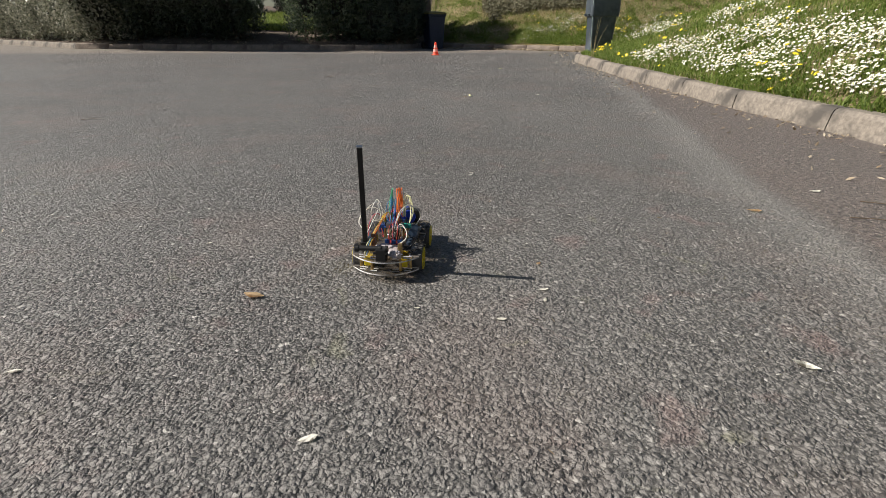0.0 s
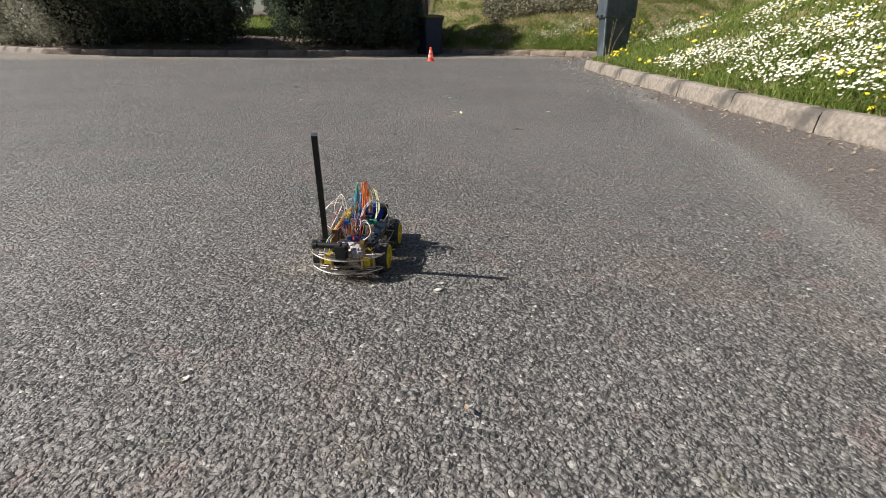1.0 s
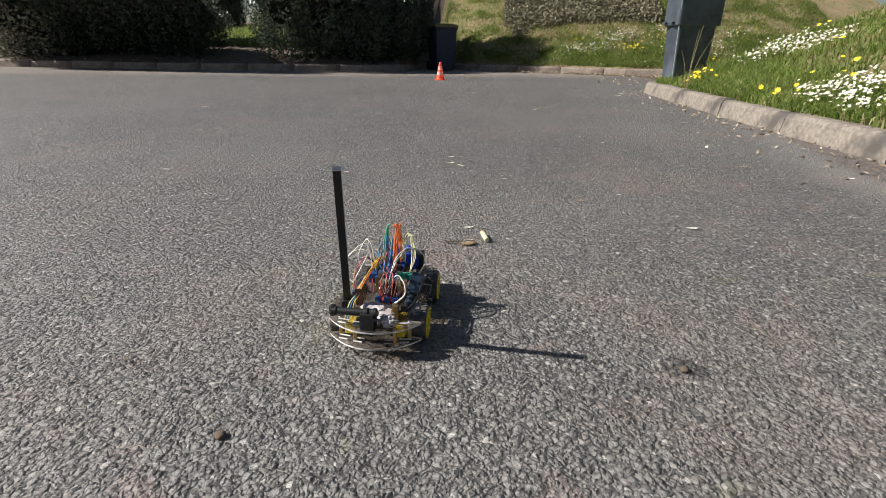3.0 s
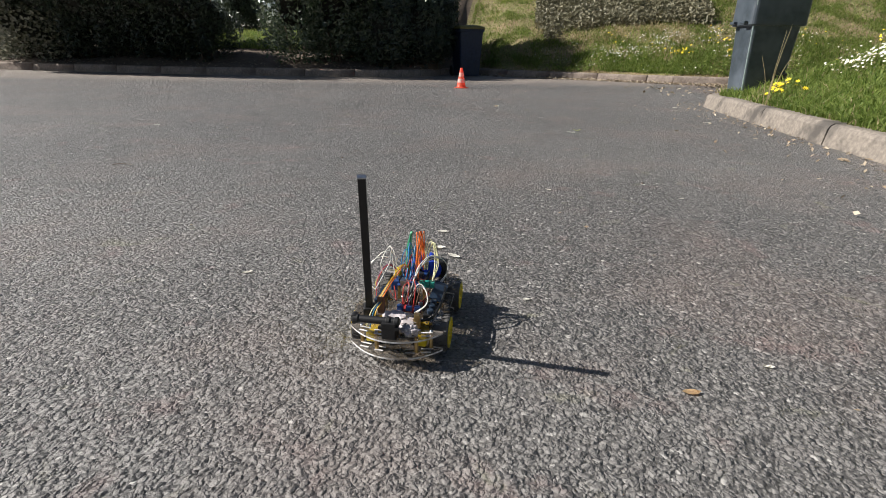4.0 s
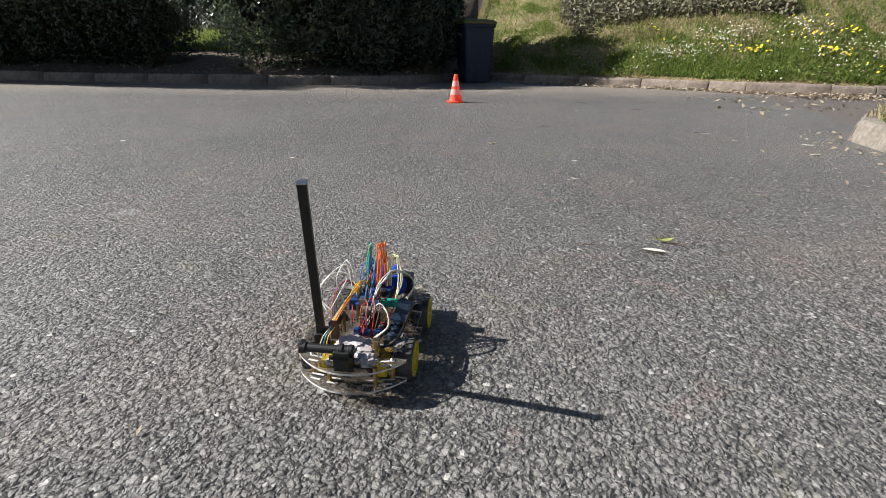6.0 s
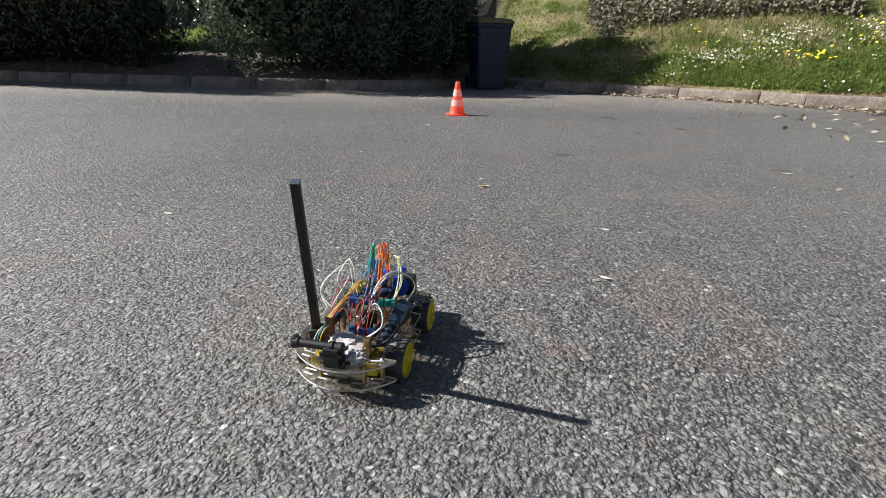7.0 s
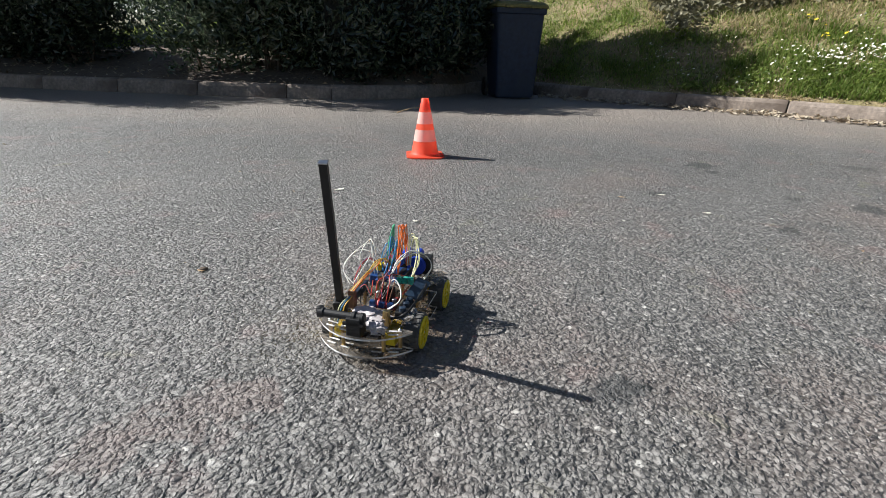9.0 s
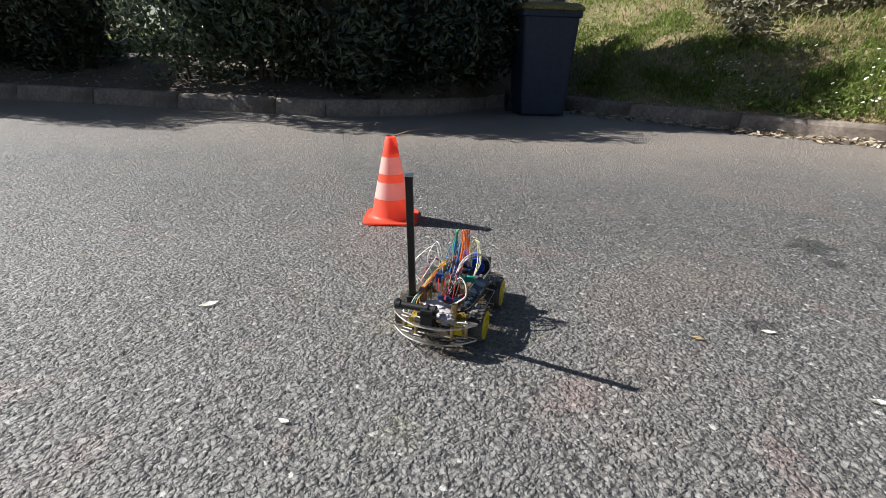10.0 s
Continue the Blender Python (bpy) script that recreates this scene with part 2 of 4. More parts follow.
IVY = leaf_material("ivy_leaf", (0.15, 0.145, 0.08), (0.4, 0.36, 0.23), 0.6, 0.15, 0.6)
# near-black colour stands in for the shade deep inside a bush
INNER_SHADE = plain("inner_shade", (0.02, 0.022, 0.014), 0.95, vary=0.5, scale=30, relief=1.0, dist=0.03, dirt=(0.012, 0.012, 0.009))
BARK = plain("bark", (0.12, 0.09, 0.065), 0.95, vary=0.4, scale=40, relief=1.0, dist=0.006)
DRY_LEAF = leaf_material("dry_leaf", (0.3, 0.22, 0.14), (0.8, 0.72, 0.58), 0.7, 0.15, 0.3)
BIN_BLUE = plain("blue_grey_plastic", (0.016, 0.027, 0.058), 0.62, vary=0.25, scale=25, relief=0.15, dist=0.001, dirt=(0.026, 0.036, 0.06))
BIN_GREEN = plain("dark_green_plastic", (0.045, 0.058, 0.07), 0.42, vary=0.2, scale=25, relief=0.15, dist=0.001, dirt=(0.1, 0.12, 0.145))
EDGE_HIGHLIGHT = plain("edge_highlight", (0.22, 0.28, 0.28), 0.5, vary=0.2, scale=40)
LID_YELLOW = plain("mossy_yellow_lid", (0.2, 0.17, 0.05), 0.6, vary=0.3, scale=30, relief=0.4, dist=0.002, dirt=(0.12, 0.12, 0.035))


def glowing_through(m, colour, share):
    """Thin plastic that lets some of the light behind it through."""
    n, k = m.node_tree.nodes, m.node_tree.links
    t, x = n.new("ShaderNodeBsdfTranslucent"), n.new("ShaderNodeMixShader")
    t.inputs[0].default_value, x.inputs[0].default_value = (*colour, 1), share
    k.new(n["Principled BSDF"].outputs[0], x.inputs[1])
    k.new(t.outputs[0], x.inputs[2])
    k.new(x.outputs[0], n["Material Output"].inputs[0])
    return m


ORANGE = glowing_through(plain("cone_orange", (1.0, 0.2, 0.12), 0.45, vary=0.05, scale=40, relief=0.1, dirt=(0.95, 0.15, 0.08)), (1.0, 0.3, 0.18), 0.55)
BAND = glowing_through(plain("cone_white_band", (0.9, 0.7, 0.64), 0.4, vary=0.05, scale=60, relief=0.1, dirt=(0.88, 0.62, 0.55)), (1.0, 0.45, 0.38), 0.4)
RUBBER = plain("tyre_rubber", (0.028, 0.028, 0.03), 0.75, vary=0.3, scale=120, relief=0.4, dist=0.0008, dirt=(0.11, 0.105, 0.1))
RIM_YELLOW = plain("yellow_rim", (0.72, 0.56, 0.015), 0.4, vary=0.08, scale=80, relief=0.1)
BLACK = plain("black_plastic", (0.009, 0.009, 0.01), 0.5, vary=0.2, scale=90, relief=0.15)
BOARD_BLUE = plain("blue_board", (0.015, 0.05, 0.17), 0.35, vary=0.3, scale=150, relief=0.3, dist=0.0006)
BOARD_DARK = plain("dark_board", (0.02, 0.035, 0.06), 0.35, vary=0.3, scale=150, relief=0.3, dist=0.0006)
BOARD_RED = plain("red_board", (0.32, 0.03, 0.03), 0.35, vary=0.3, scale=150, relief=0.3, dist=0.0006)
TEAL = plain("teal_terminal", (0.02, 0.3, 0.24), 0.4, vary=0.2, scale=120)
CELL_BLUE = plain("blue_sleeve", (0.02, 0.06, 0.5), 0.3, vary=0.15, scale=60)
STEEL = plain("steel", (0.55, 0.55, 0.56), 0.3, 1.0, vary=0.15, scale=90)
BRASS = plain("brass", (0.62, 0.45, 0.2), 0.35, 1.0, vary=0.15, scale=90)
PAPER = plain("crumpled_white_tape", (0.46, 0.42, 0.43), 0.5, vary=0.25, scale=90, relief=0.5, dist=0.002)
WOOD = plain("brown_plug", (0.16, 0.07, 0.035), 0.55, vary=0.3, scale=90)
EDGE = plain("acrylic_edge", (0.8, 0.78, 0.75), 0.12, vary=0.35, scale=110, dirt=(0.25, 0.2, 0.16))
WIRES = {
    "orange": plain("orange_sleeve", (0.85, 0.2, 0.03), 0.4, vary=0.06),
    "red": plain("red_sleeve", (0.45, 0.04, 0.03), 0.4, vary=0.06),
    "green": plain("green_sleeve", (0.06, 0.42, 0.22), 0.4, vary=0.06),
    "blue": plain("blue_wire_sleeve", (0.03, 0.2, 0.42), 0.4, vary=0.06),
    "white": plain("white_sleeve", (0.8, 0.78, 0.72), 0.4, vary=0.05),
    "cream": plain("cream_sleeve", (0.72, 0.7, 0.42), 0.4, vary=0.05),
    "yellow": plain("yellow_sleeve", (0.75, 0.45, 0.05), 0.4, vary=0.05),
    "purple": plain("purple_sleeve", (0.25, 0.1, 0.2), 0.4, vary=0.05),
    "black": BLACK,
    "brown": WOOD,
}


def acrylic_material(name, low, high):
    """Clear plastic with a scratched gloss; low and high: how clear it is in its cloudy and clean parts."""
    m, n, k, b = shader(name, 0.12)
    b.inputs["Base Color"].default_value = (0.5, 0.47, 0.44, 1)
    b.inputs["IOR"].default_value = 1.49
    clear = n.new("ShaderNodeBsdfTransparent")
    clear.inputs[0].default_value = (0.88, 0.85, 0.81, 1)
    grime = ramp(n, [(0.35, (low, low, low)), (0.7, (high, high, high))])
    k.new(tex(n, k, "noise", 60).outputs[0], grime.inputs[0])
    ms = n.new("ShaderNodeMixShader")
    k.new(grime.outputs[0], ms.inputs[0])
    k.new(b.outputs[0], ms.inputs[1])
    k.new(clear.outputs[0], ms.inputs[2])
    k.new(ms.outputs[0], n["Material Output"].inputs[0])
    return m


ACRYLIC = acrylic_material("clear_acrylic", 0.86, 0.97)
TAPE = acrylic_material("clear_tape", 0.4, 0.9)


# ---- mesh helpers ----
def link(name, bm, material, smooth=False):
    me = bpy.data.meshes.new(name)
    bm.to_mesh(me)
    bm.free()
    for m in material if isinstance(material, (list, tuple)) else [material]:
        me.materials.append(m)
    if smooth:
        me.polygons.foreach_set("use_smooth", [True] * len(me.polygons))
    return new(name, me)


def part(name, bm, material, parent, label="", smooth=False):
    ob = link(name, bm, material, smooth)
    ob.parent = parent
    if label:
        tagged(ob, label)
    return ob


def raw(name, verts, faces, material, smooth=False):
    me = bpy.data.meshes.new(name)
    me.from_pydata(verts, [], faces)
    me.materials.append(material)
    if smooth:
        me.polygons.foreach_set("use_smooth", [True] * len(me.polygons))
    return new(name, me)


def thing(name, at=(0, 0, 0), turn=0.0):
    e = new(name)
    e.matrix_basis = pose(*at, 0, 0, turn)
    return e


def box(size, at=(0, 0, 0), bevel=0.0, rot=None, bm=None):
    bm = bm or bmesh.new()
    m = Matrix.Translation(at) @ (rot.to_4x4() if rot else Matrix()) @ Matrix.Diagonal((*size, 1))
    made = bmesh.ops.create_cube(bm, size=1.0, matrix=m)["verts"]
    if bevel:
        edges = list({e for v in made for e in v.link_edges})
        bmesh.ops.bevel(bm, geom=edges, offset=bevel, segments=2, affect="EDGES", profile=0.6)
    return bm


def lathe(profile, n=24, axis="z", at=(0, 0, 0), bm=None, cap=True):
    """Turns (radius, height) pairs round an axis."""
    bm = bm or bmesh.new()
    rings = []
    for r, h in profile:
        ring = []
        for i in range(n):
            a = 2 * math.pi * i / n
            p = (r * math.cos(a), r * math.sin(a), h)
            if axis == "x":
                p = (h, p[0], p[1])
            elif axis == "y":
                p = (p[0], h, p[1])
            ring.append(bm.verts.new(Vector(p) + Vector(at)))
        rings.append(ring)
    for a, b in zip(rings, rings[1:]):
        for i in range(n):
            bm.faces.new((a[i], a[(i + 1) % n], b[(i + 1) % n], b[i]))
    if cap:
        bm.faces.new(rings[0][::-1])
        bm.faces.new(rings[-1])
    bmesh.ops.recalc_face_normals(bm, faces=bm.faces)
    return bm


def smooth_path(points, steps=7):
    """A rounded line through the points."""
    p = [Vector(v) for v in points]
    p = [2 * p[0] - p[1]] + p + [2 * p[-1] - p[-2]]
    out = []
    for a, b, c, d in zip(p, p[1:], p[2:], p[3:]):
        for s in range(steps):
            t = s / steps
            out.append(0.5 * (2 * b + (c - a) * t + (2 * a - 5 * b + 4 * c - d) * t * t + (3 * b - a - 3 * c + d) * t ** 3))
    return out + [p[-2]]


def tube(points, r, n=6, bm=None, taper=1.0):
    bm = bm or bmesh.new()
    rings, count = [], len(points)
    for i, p in enumerate(points):
        way = (points[min(i + 1, count - 1)] - points[max(i - 1, 0)]).normalized()
        side = way.orthogonal().normalized() if i == 0 else (side - way * side.dot(way)).normalized()
        up = way.cross(side)
        rr = r * (1 + (taper - 1) * i / (count - 1))
        rings.append([bm.verts.new(p + (side * math.cos(2 * math.pi * j / n) + up * math.sin(2 * math.pi * j / n)) * rr) for j in range(n)])
    for a, b in zip(rings, rings[1:]):
        for j in range(n):
            bm.faces.new((a[j], a[(j + 1) % n], b[(j + 1) % n], b[j]))
    bm.faces.new(rings[0][::-1])
    bm.faces.new(rings[-1])
    return bm


def along(line, x, axis=0):
    """The other coordinate of a line of plan points at x."""
    xs = [p[axis] for p in line]
    return float(np.interp(x, xs, [p[1 - axis] for p in line]))


# ---- plan: kerb lines (front foot of the stones) ----
FAR = [(-9.4, 1.5), (-7.0, 1.5), (-5.0, 1.55), (-3.2, 1.82), (-1.8, 2.15), (-1.2, 2.6), (-1.0, 3.2), (-0.88, 3.8), (-0.5, 4.1), (-0.1, 3.92), (0.2, 3.62), (0.6, 3.45), (1.2, 3.22), (2.1, 2.95), (2.7, 2.65), (3.4, 2.25), (4.4, 2.0), (6.0, 1.9), (9.0, 1.9)]
LEFT = [(-24.0, 10.4), (-16.5, 5.8), (-11.5, 2.75), (-9.4, 1.5)]
RIGHT = [(3.7, -30.0), (3.45, -16.0), (3.42, -11.0), (3.17, -8.6), (2.97, -7.5), (2.83, -6.0), (2.72, -4.2), (2.68, -2.4), (2.67, -1.8), (2.71, -1.55), (2.84, -1.34), (3.1, -1.24), (3.6, -1.18), (5.0, -1.1), (9.0, -1.0)]
KERB_TOP = 0.13


# ---- ground, road ----
def build_ground():
    ground = raw("ground", [(-600, -600, -0.04), (600, -600, -0.04), (600, 600, -0.04), (-600, 600, -0.04)], [(0, 1, 2, 3)], EARTH)
    tagged(ground, "dry earth and grass reaching to the horizon", "ground", kind="structure")
    xs, ys = np.linspace(-30, 14, 45), np.linspace(-45, 14, 60)
    verts = [(x, y, 0.0) for y in ys for x in xs]
    w = len(xs)
    faces = [(j * w + i, j * w + i + 1, (j + 1) * w + i + 1, (j + 1) * w + i) for j in range(len(ys) - 1) for i in range(w - 1)]
    tagged(raw("road", verts, faces, ASPHALT), "worn grey asphalt road with coarse stone chips", "road", kind="structure")


def relief(x, y):
    return 0.07 * noise.noise((x * 0.9, y * 0.9, 0)) + 0.03 * noise.noise((x * 3.1, y * 3.1, 5))


def far_height(x, d):
    steep = float(np.interp(x, (-9, -1.7, -0.9, 0.6, 9), (0.14, 0.2, 0.6, 0.62, 0.55)))
    return KERB_TOP - 0.015 + steep * d * (1 - 0.03 * min(d, 12)) + relief(x, d) * min(1, d * 1.5)


def right_height(y, d):
    steep = float(np.interp(y, (-2.2, -1.2, 1.0), (0.40, 0.10, 0.10)))
    return KERB_TOP - 0.015 + steep * d * (1 - 0.02 * min(d, 12)) + relief(d + 40, y) * min(1, d * 1.5)


def sheet(us, ds, place, name, material):
    verts = [place(u, d) for u in us for d in ds]
    w = len(ds)
    faces = [(j * w + i, j * w + i + 1, (j + 1) * w + i + 1, (j + 1) * w + i) for j in range(len(us) - 1) for i in range(w - 1)]
    return raw(name, verts, faces, material, True)


DEPTHS = [0, 0.08, 0.16, 0.25, 0.35, 0.45, 0.6, 0.75, 0.9, 1.1, 1.3, 1.5, 1.8, 2.1, 2.5, 3, 3.6, 4.5, 6, 8, 11, 15]


def far_point(x, d):
    return (x, along(FAR, x) + 0.1 + d, far_height(x, d))


def right_point(y, d):
    return (along(RIGHT, y, 1) + 0.1 + d, y, right_height(y, d))


def left_point(u, d):
    a, b = Vector(LEFT[0]), Vector(LEFT[-1])
    p = a.lerp(b, u)
    q = p + Vector((0.52, 0.855)).normalized() * (d + 0.1)
    return (q.x, q.y, KERB_TOP - 0.015 + 0.1 * d + relief(q.x, q.y) * min(1, d))


def build_banks():
    tagged(sheet(np.arange(-9.4, -0.55, 0.15), DEPTHS, far_point, "soil_bed", SOIL), "bare brown soil bed under the hedge", "soil", kind="structure")
    tagged(sheet(np.arange(-0.7, 9.01, 0.15), DEPTHS, far_point, "grass_bank", TURF), "rough grassy bank rising behind the kerb", "bank", kind="structure")
    tagged(sheet(np.r_[np.arange(-30, -1.5, 0.2), -1.5, -1.4, -1.32, -1.24, -1.18, -1.1], DEPTHS, right_point, "flower_bank", TURF), "grassy bank full of daisies beside the road", "bank", kind="structure")
    tagged(sheet(np.linspace(0, 1, 40), DEPTHS, left_point, "verge", SOIL), "earth verge behind the sunlit kerb", "verge", kind="structure")


build_ground()
build_banks()


def stone_mesh(length, seed, material):
    """A kerb stone with a worn, battered front edge; its foot is below the road."""
    rnd = random.Random(seed)
    prof = [(0.0, -0.12), (0.0, 0.012), (0.014, KERB_TOP - 0.03), (0.024, KERB_TOP - 0.01), (0.04, KERB_TOP), (0.15, KERB_TOP), (0.15, -0.12)]
    verts, faces, n = [], [], len(prof)
    cuts = [0.0, 0.012, 0.3, 0.62, 0.985, 1.0]
    for c in cuts:
        end = 0.0035 if c in (0.0, 1.0) else 0.0
        for y, z in prof:
            jit = rnd.uniform(-0.004, 0.004) if 0 < z else 0
            verts.append(((c - 0.5) * length, y + (end if y < 0.1 else 0) + jit, z - (end if z > 0.05 else 0) + jit * 0.7))
    for s in range(len(cuts) - 1):
        for i in range(n):
            a, b = s * n + i, s * n + (i + 1) % n
            faces.append((a, b, b + n, a + n))
    faces += [tuple(range(n))[::-1], tuple(range((len(cuts) - 1) * n, len(cuts) * n))]
    me = bpy.data.meshes.new("kerb_stone")
    me.from_pydata(verts, [], faces)
    me.materials.append(material)
    return me


def lay_kerb(name, line, step, label, material, flip=False):
    """Stones end to end along a line of plan points; they face to the right of the way, or with flip to its left."""
    kerb = thing(name)
    tagged(kerb, label, "kerb", kind="structure")
    meshes = [stone_mesh(step - 0.007, s, material) for s in range(4)]
    short = [stone_mesh(step * 0.5 - 0.01, s + 9, material) for s in range(3)]
    pts = [Vector((*p, 0)) for p in line]
    lens = np.r_[0, np.cumsum([(b - a).length for a, b in zip(pts, pts[1:])])]

    def at(s):
        return Vector((np.interp(s, lens, [p.x for p in pts]), np.interp(s, lens, [p.y for p in pts]), 0))

    s, i = 0.0, 0
    while s < lens[-1] - 0.1:
        a, b = at(s), at(s + step)
        bend = (at(s + step / 2) - (a + b) / 2).length > 0.02
        run = step * 0.5 if bend else step
        b = at(s + run)
        way = b - a
        me = (short if bend else meshes)[i % (3 if bend else 4)]
        ob = new("kerb_stone", me)
        ob.parent = kerb
        turn = math.degrees(math.atan2(way.y, way.x)) + (180 if flip else 0)
        mid = (a + b) / 2
        ob.matrix_basis = pose(mid.x, mid.y, random.Random(i).uniform(-0.006, 0.006), 0, 0, turn)
        s, i = s + run, i + 1


lay_kerb("kerb_far", FAR, 0.9, "old concrete kerb stones in front of hedge and bank", FAR_CONCRETE)
lay_kerb("kerb_left", LEFT, 0.9, "sunlit pale concrete kerb stones", CONCRETE)
lay_kerb("kerb_right", RIGHT, 0.9, "weathered beige concrete kerb stones beside the daisies", CONCRETE, flip=True)


# ---- planting ----
def leaf_cloud(points, normals, length, width, rng, fold=0.25, jitter=0.65):
    """Folded leaves at points, facing about along normals: vertices and faces."""
    n = len(points)
    a = rng.normal(size=(n, 3))
    nn = normals + jitter * rng.normal(size=(n, 3))
    nn /= np.linalg.norm(nn, axis=1, keepdims=True) + 1e-9
    way = np.cross(nn, a)
    way /= np.linalg.norm(way, axis=1, keepdims=True) + 1e-9
    side = np.cross(nn, way)
    s = rng.uniform(0.65, 1.25, (n, 1))
    L, W = way * length * s / 2, side * width * s / 2
    lift = nn * width * fold * s
    v = np.stack([points - L, points - W * 1.0 + lift, points + L * 1.1, points + W * 1.0 + lift], 1)
    idx = np.arange(n)[:, None] * 4
    f = np.concatenate([idx + np.array([[0, 2, 1]]), idx + np.array([[0, 3, 2]])])
    return v.reshape(-1, 3).tolist(), f.tolist()


def make_shrub(seed, half, top, leaves, material, leaf=(0.085, 0.042), bottom=0.28, lean=0.0, core=0.68):
    """A bushy evergreen: stems, a core coloured dark for inner shade and an uneven crown of leaves."""
    rng = np.random.default_rng(seed)
    shrub = thing("hedge_shrub")
    mid, hz = (top + bottom) / 2, (top - bottom) / 2
    way = rng.normal(size=(leaves, 3))
    way /= np.linalg.norm(way, axis=1, keepdims=True)
    way = np.sign(way) * np.abs(way) ** 0.7
    lump = np.array([1 + 0.16 * noise.noise(Vector(w * 2.3) + Vector((seed * 7, 0, 0))) + 0.1 * noise.noise(Vector(w * 6) + Vector((0, seed * 5, 0))) for w in way])[:, None]
    far = rng.uniform(0.66, 1.08, (leaves, 1))
    p = way * lump * far * np.array([half[0], half[1], hz]) + np.array([0, 0, mid])
    p[:, 1] -= lean * np.clip((p[:, 2] - 0.75) / 0.8, 0, 1)
    v, f = leaf_cloud(p, way, *leaf, rng)
    crown = raw("crown", v, f, material)
    crown.parent = shrub
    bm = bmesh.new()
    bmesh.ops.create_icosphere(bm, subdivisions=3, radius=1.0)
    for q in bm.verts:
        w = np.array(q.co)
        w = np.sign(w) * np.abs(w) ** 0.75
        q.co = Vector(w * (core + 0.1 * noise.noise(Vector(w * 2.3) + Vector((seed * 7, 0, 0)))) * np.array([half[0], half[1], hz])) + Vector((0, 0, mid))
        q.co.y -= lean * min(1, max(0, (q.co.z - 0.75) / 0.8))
    part("inner_foliage", bm, INNER_SHADE, shrub, "dark core of the bush with inner shade painted in")
    for i in range(4):
        a = rng.uniform(0, 6.28)
        foot = Vector((0.12 * half[0] * math.cos(a), 0.12 * half[1] * math.sin(a), -0.1))
        tip = Vector((0.35 * half[0] * math.cos(a), 0.35 * half[1] * math.sin(a), mid))
        part("stem", tube(smooth_path([foot, foot.lerp(tip, 0.5) + Vector(rng.normal(size=3) * 0.05), tip], 4), 0.018, 6, taper=0.5), BARK, shrub)
    return shrub


# variegated leaves, their pale tones raised to include the sunlight on them
HEDGE_LIT = leaf_material("pale_sunlit_leaf", (0.11, 0.13, 0.07), (0.8, 0.78, 0.64), 0.35, 0.15, 0.6)


def plant_hedges():
    rnd = random.Random(4)
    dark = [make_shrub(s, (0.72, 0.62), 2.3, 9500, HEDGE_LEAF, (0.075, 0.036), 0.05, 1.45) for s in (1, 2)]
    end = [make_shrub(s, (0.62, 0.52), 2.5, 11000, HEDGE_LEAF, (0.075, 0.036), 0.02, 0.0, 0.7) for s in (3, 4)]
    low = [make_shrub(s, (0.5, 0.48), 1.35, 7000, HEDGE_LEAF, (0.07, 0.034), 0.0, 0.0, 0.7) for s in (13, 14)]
    gloss = [make_shrub(s, (0.62, 0.55), 1.9, 6000, GLOSSY_SUNLIT_LEAF, (0.08, 0.038), 0.06, 0.72, 0.4) for s in (8, 9)]
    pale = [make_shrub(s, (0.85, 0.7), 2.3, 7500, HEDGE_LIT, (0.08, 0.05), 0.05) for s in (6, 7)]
    rows = [
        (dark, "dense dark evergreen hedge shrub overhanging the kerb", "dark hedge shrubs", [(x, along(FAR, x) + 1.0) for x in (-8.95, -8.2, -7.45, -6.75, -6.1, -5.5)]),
        (gloss, "glossy mid-green hedge shrub with sun glints painted into its leaves", "glossy hedge shrubs", [(-3.5, 2.45), (-2.8, 2.65), (-2.95, 3.15), (-2.2, 2.9)]),
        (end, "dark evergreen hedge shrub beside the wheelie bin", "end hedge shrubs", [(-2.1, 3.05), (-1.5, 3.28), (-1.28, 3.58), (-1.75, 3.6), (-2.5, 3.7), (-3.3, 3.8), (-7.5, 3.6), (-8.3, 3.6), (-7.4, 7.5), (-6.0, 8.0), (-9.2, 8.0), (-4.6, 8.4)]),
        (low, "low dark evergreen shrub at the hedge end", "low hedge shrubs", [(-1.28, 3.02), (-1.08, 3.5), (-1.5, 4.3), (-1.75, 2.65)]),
    ]
    for kinds, label, group, spots in rows:
        for s in kinds:
            tagged(s, label, "shrub", group)
        for i, (x, y) in enumerate(spots):
            m = pose(x, y, far_height(x, max(0.0, y - along(FAR, x) - 0.1)) - 0.03, 0, 0, rnd.uniform(-15, 15))
            if i < 2:
                kinds[i].matrix_basis = m
            else:
                copy_thing(kinds[i % 2], m)
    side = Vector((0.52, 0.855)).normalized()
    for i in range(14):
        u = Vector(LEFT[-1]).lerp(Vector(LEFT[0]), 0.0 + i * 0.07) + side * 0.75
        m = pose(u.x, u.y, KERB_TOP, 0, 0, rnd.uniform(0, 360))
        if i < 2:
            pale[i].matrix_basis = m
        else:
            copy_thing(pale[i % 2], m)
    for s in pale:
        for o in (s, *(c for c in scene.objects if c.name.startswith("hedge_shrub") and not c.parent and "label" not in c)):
            tagged(o, "hedge shrub with pale variegated leaves and sunlight painted into their colour", "shrub", "pale hedge shrubs")


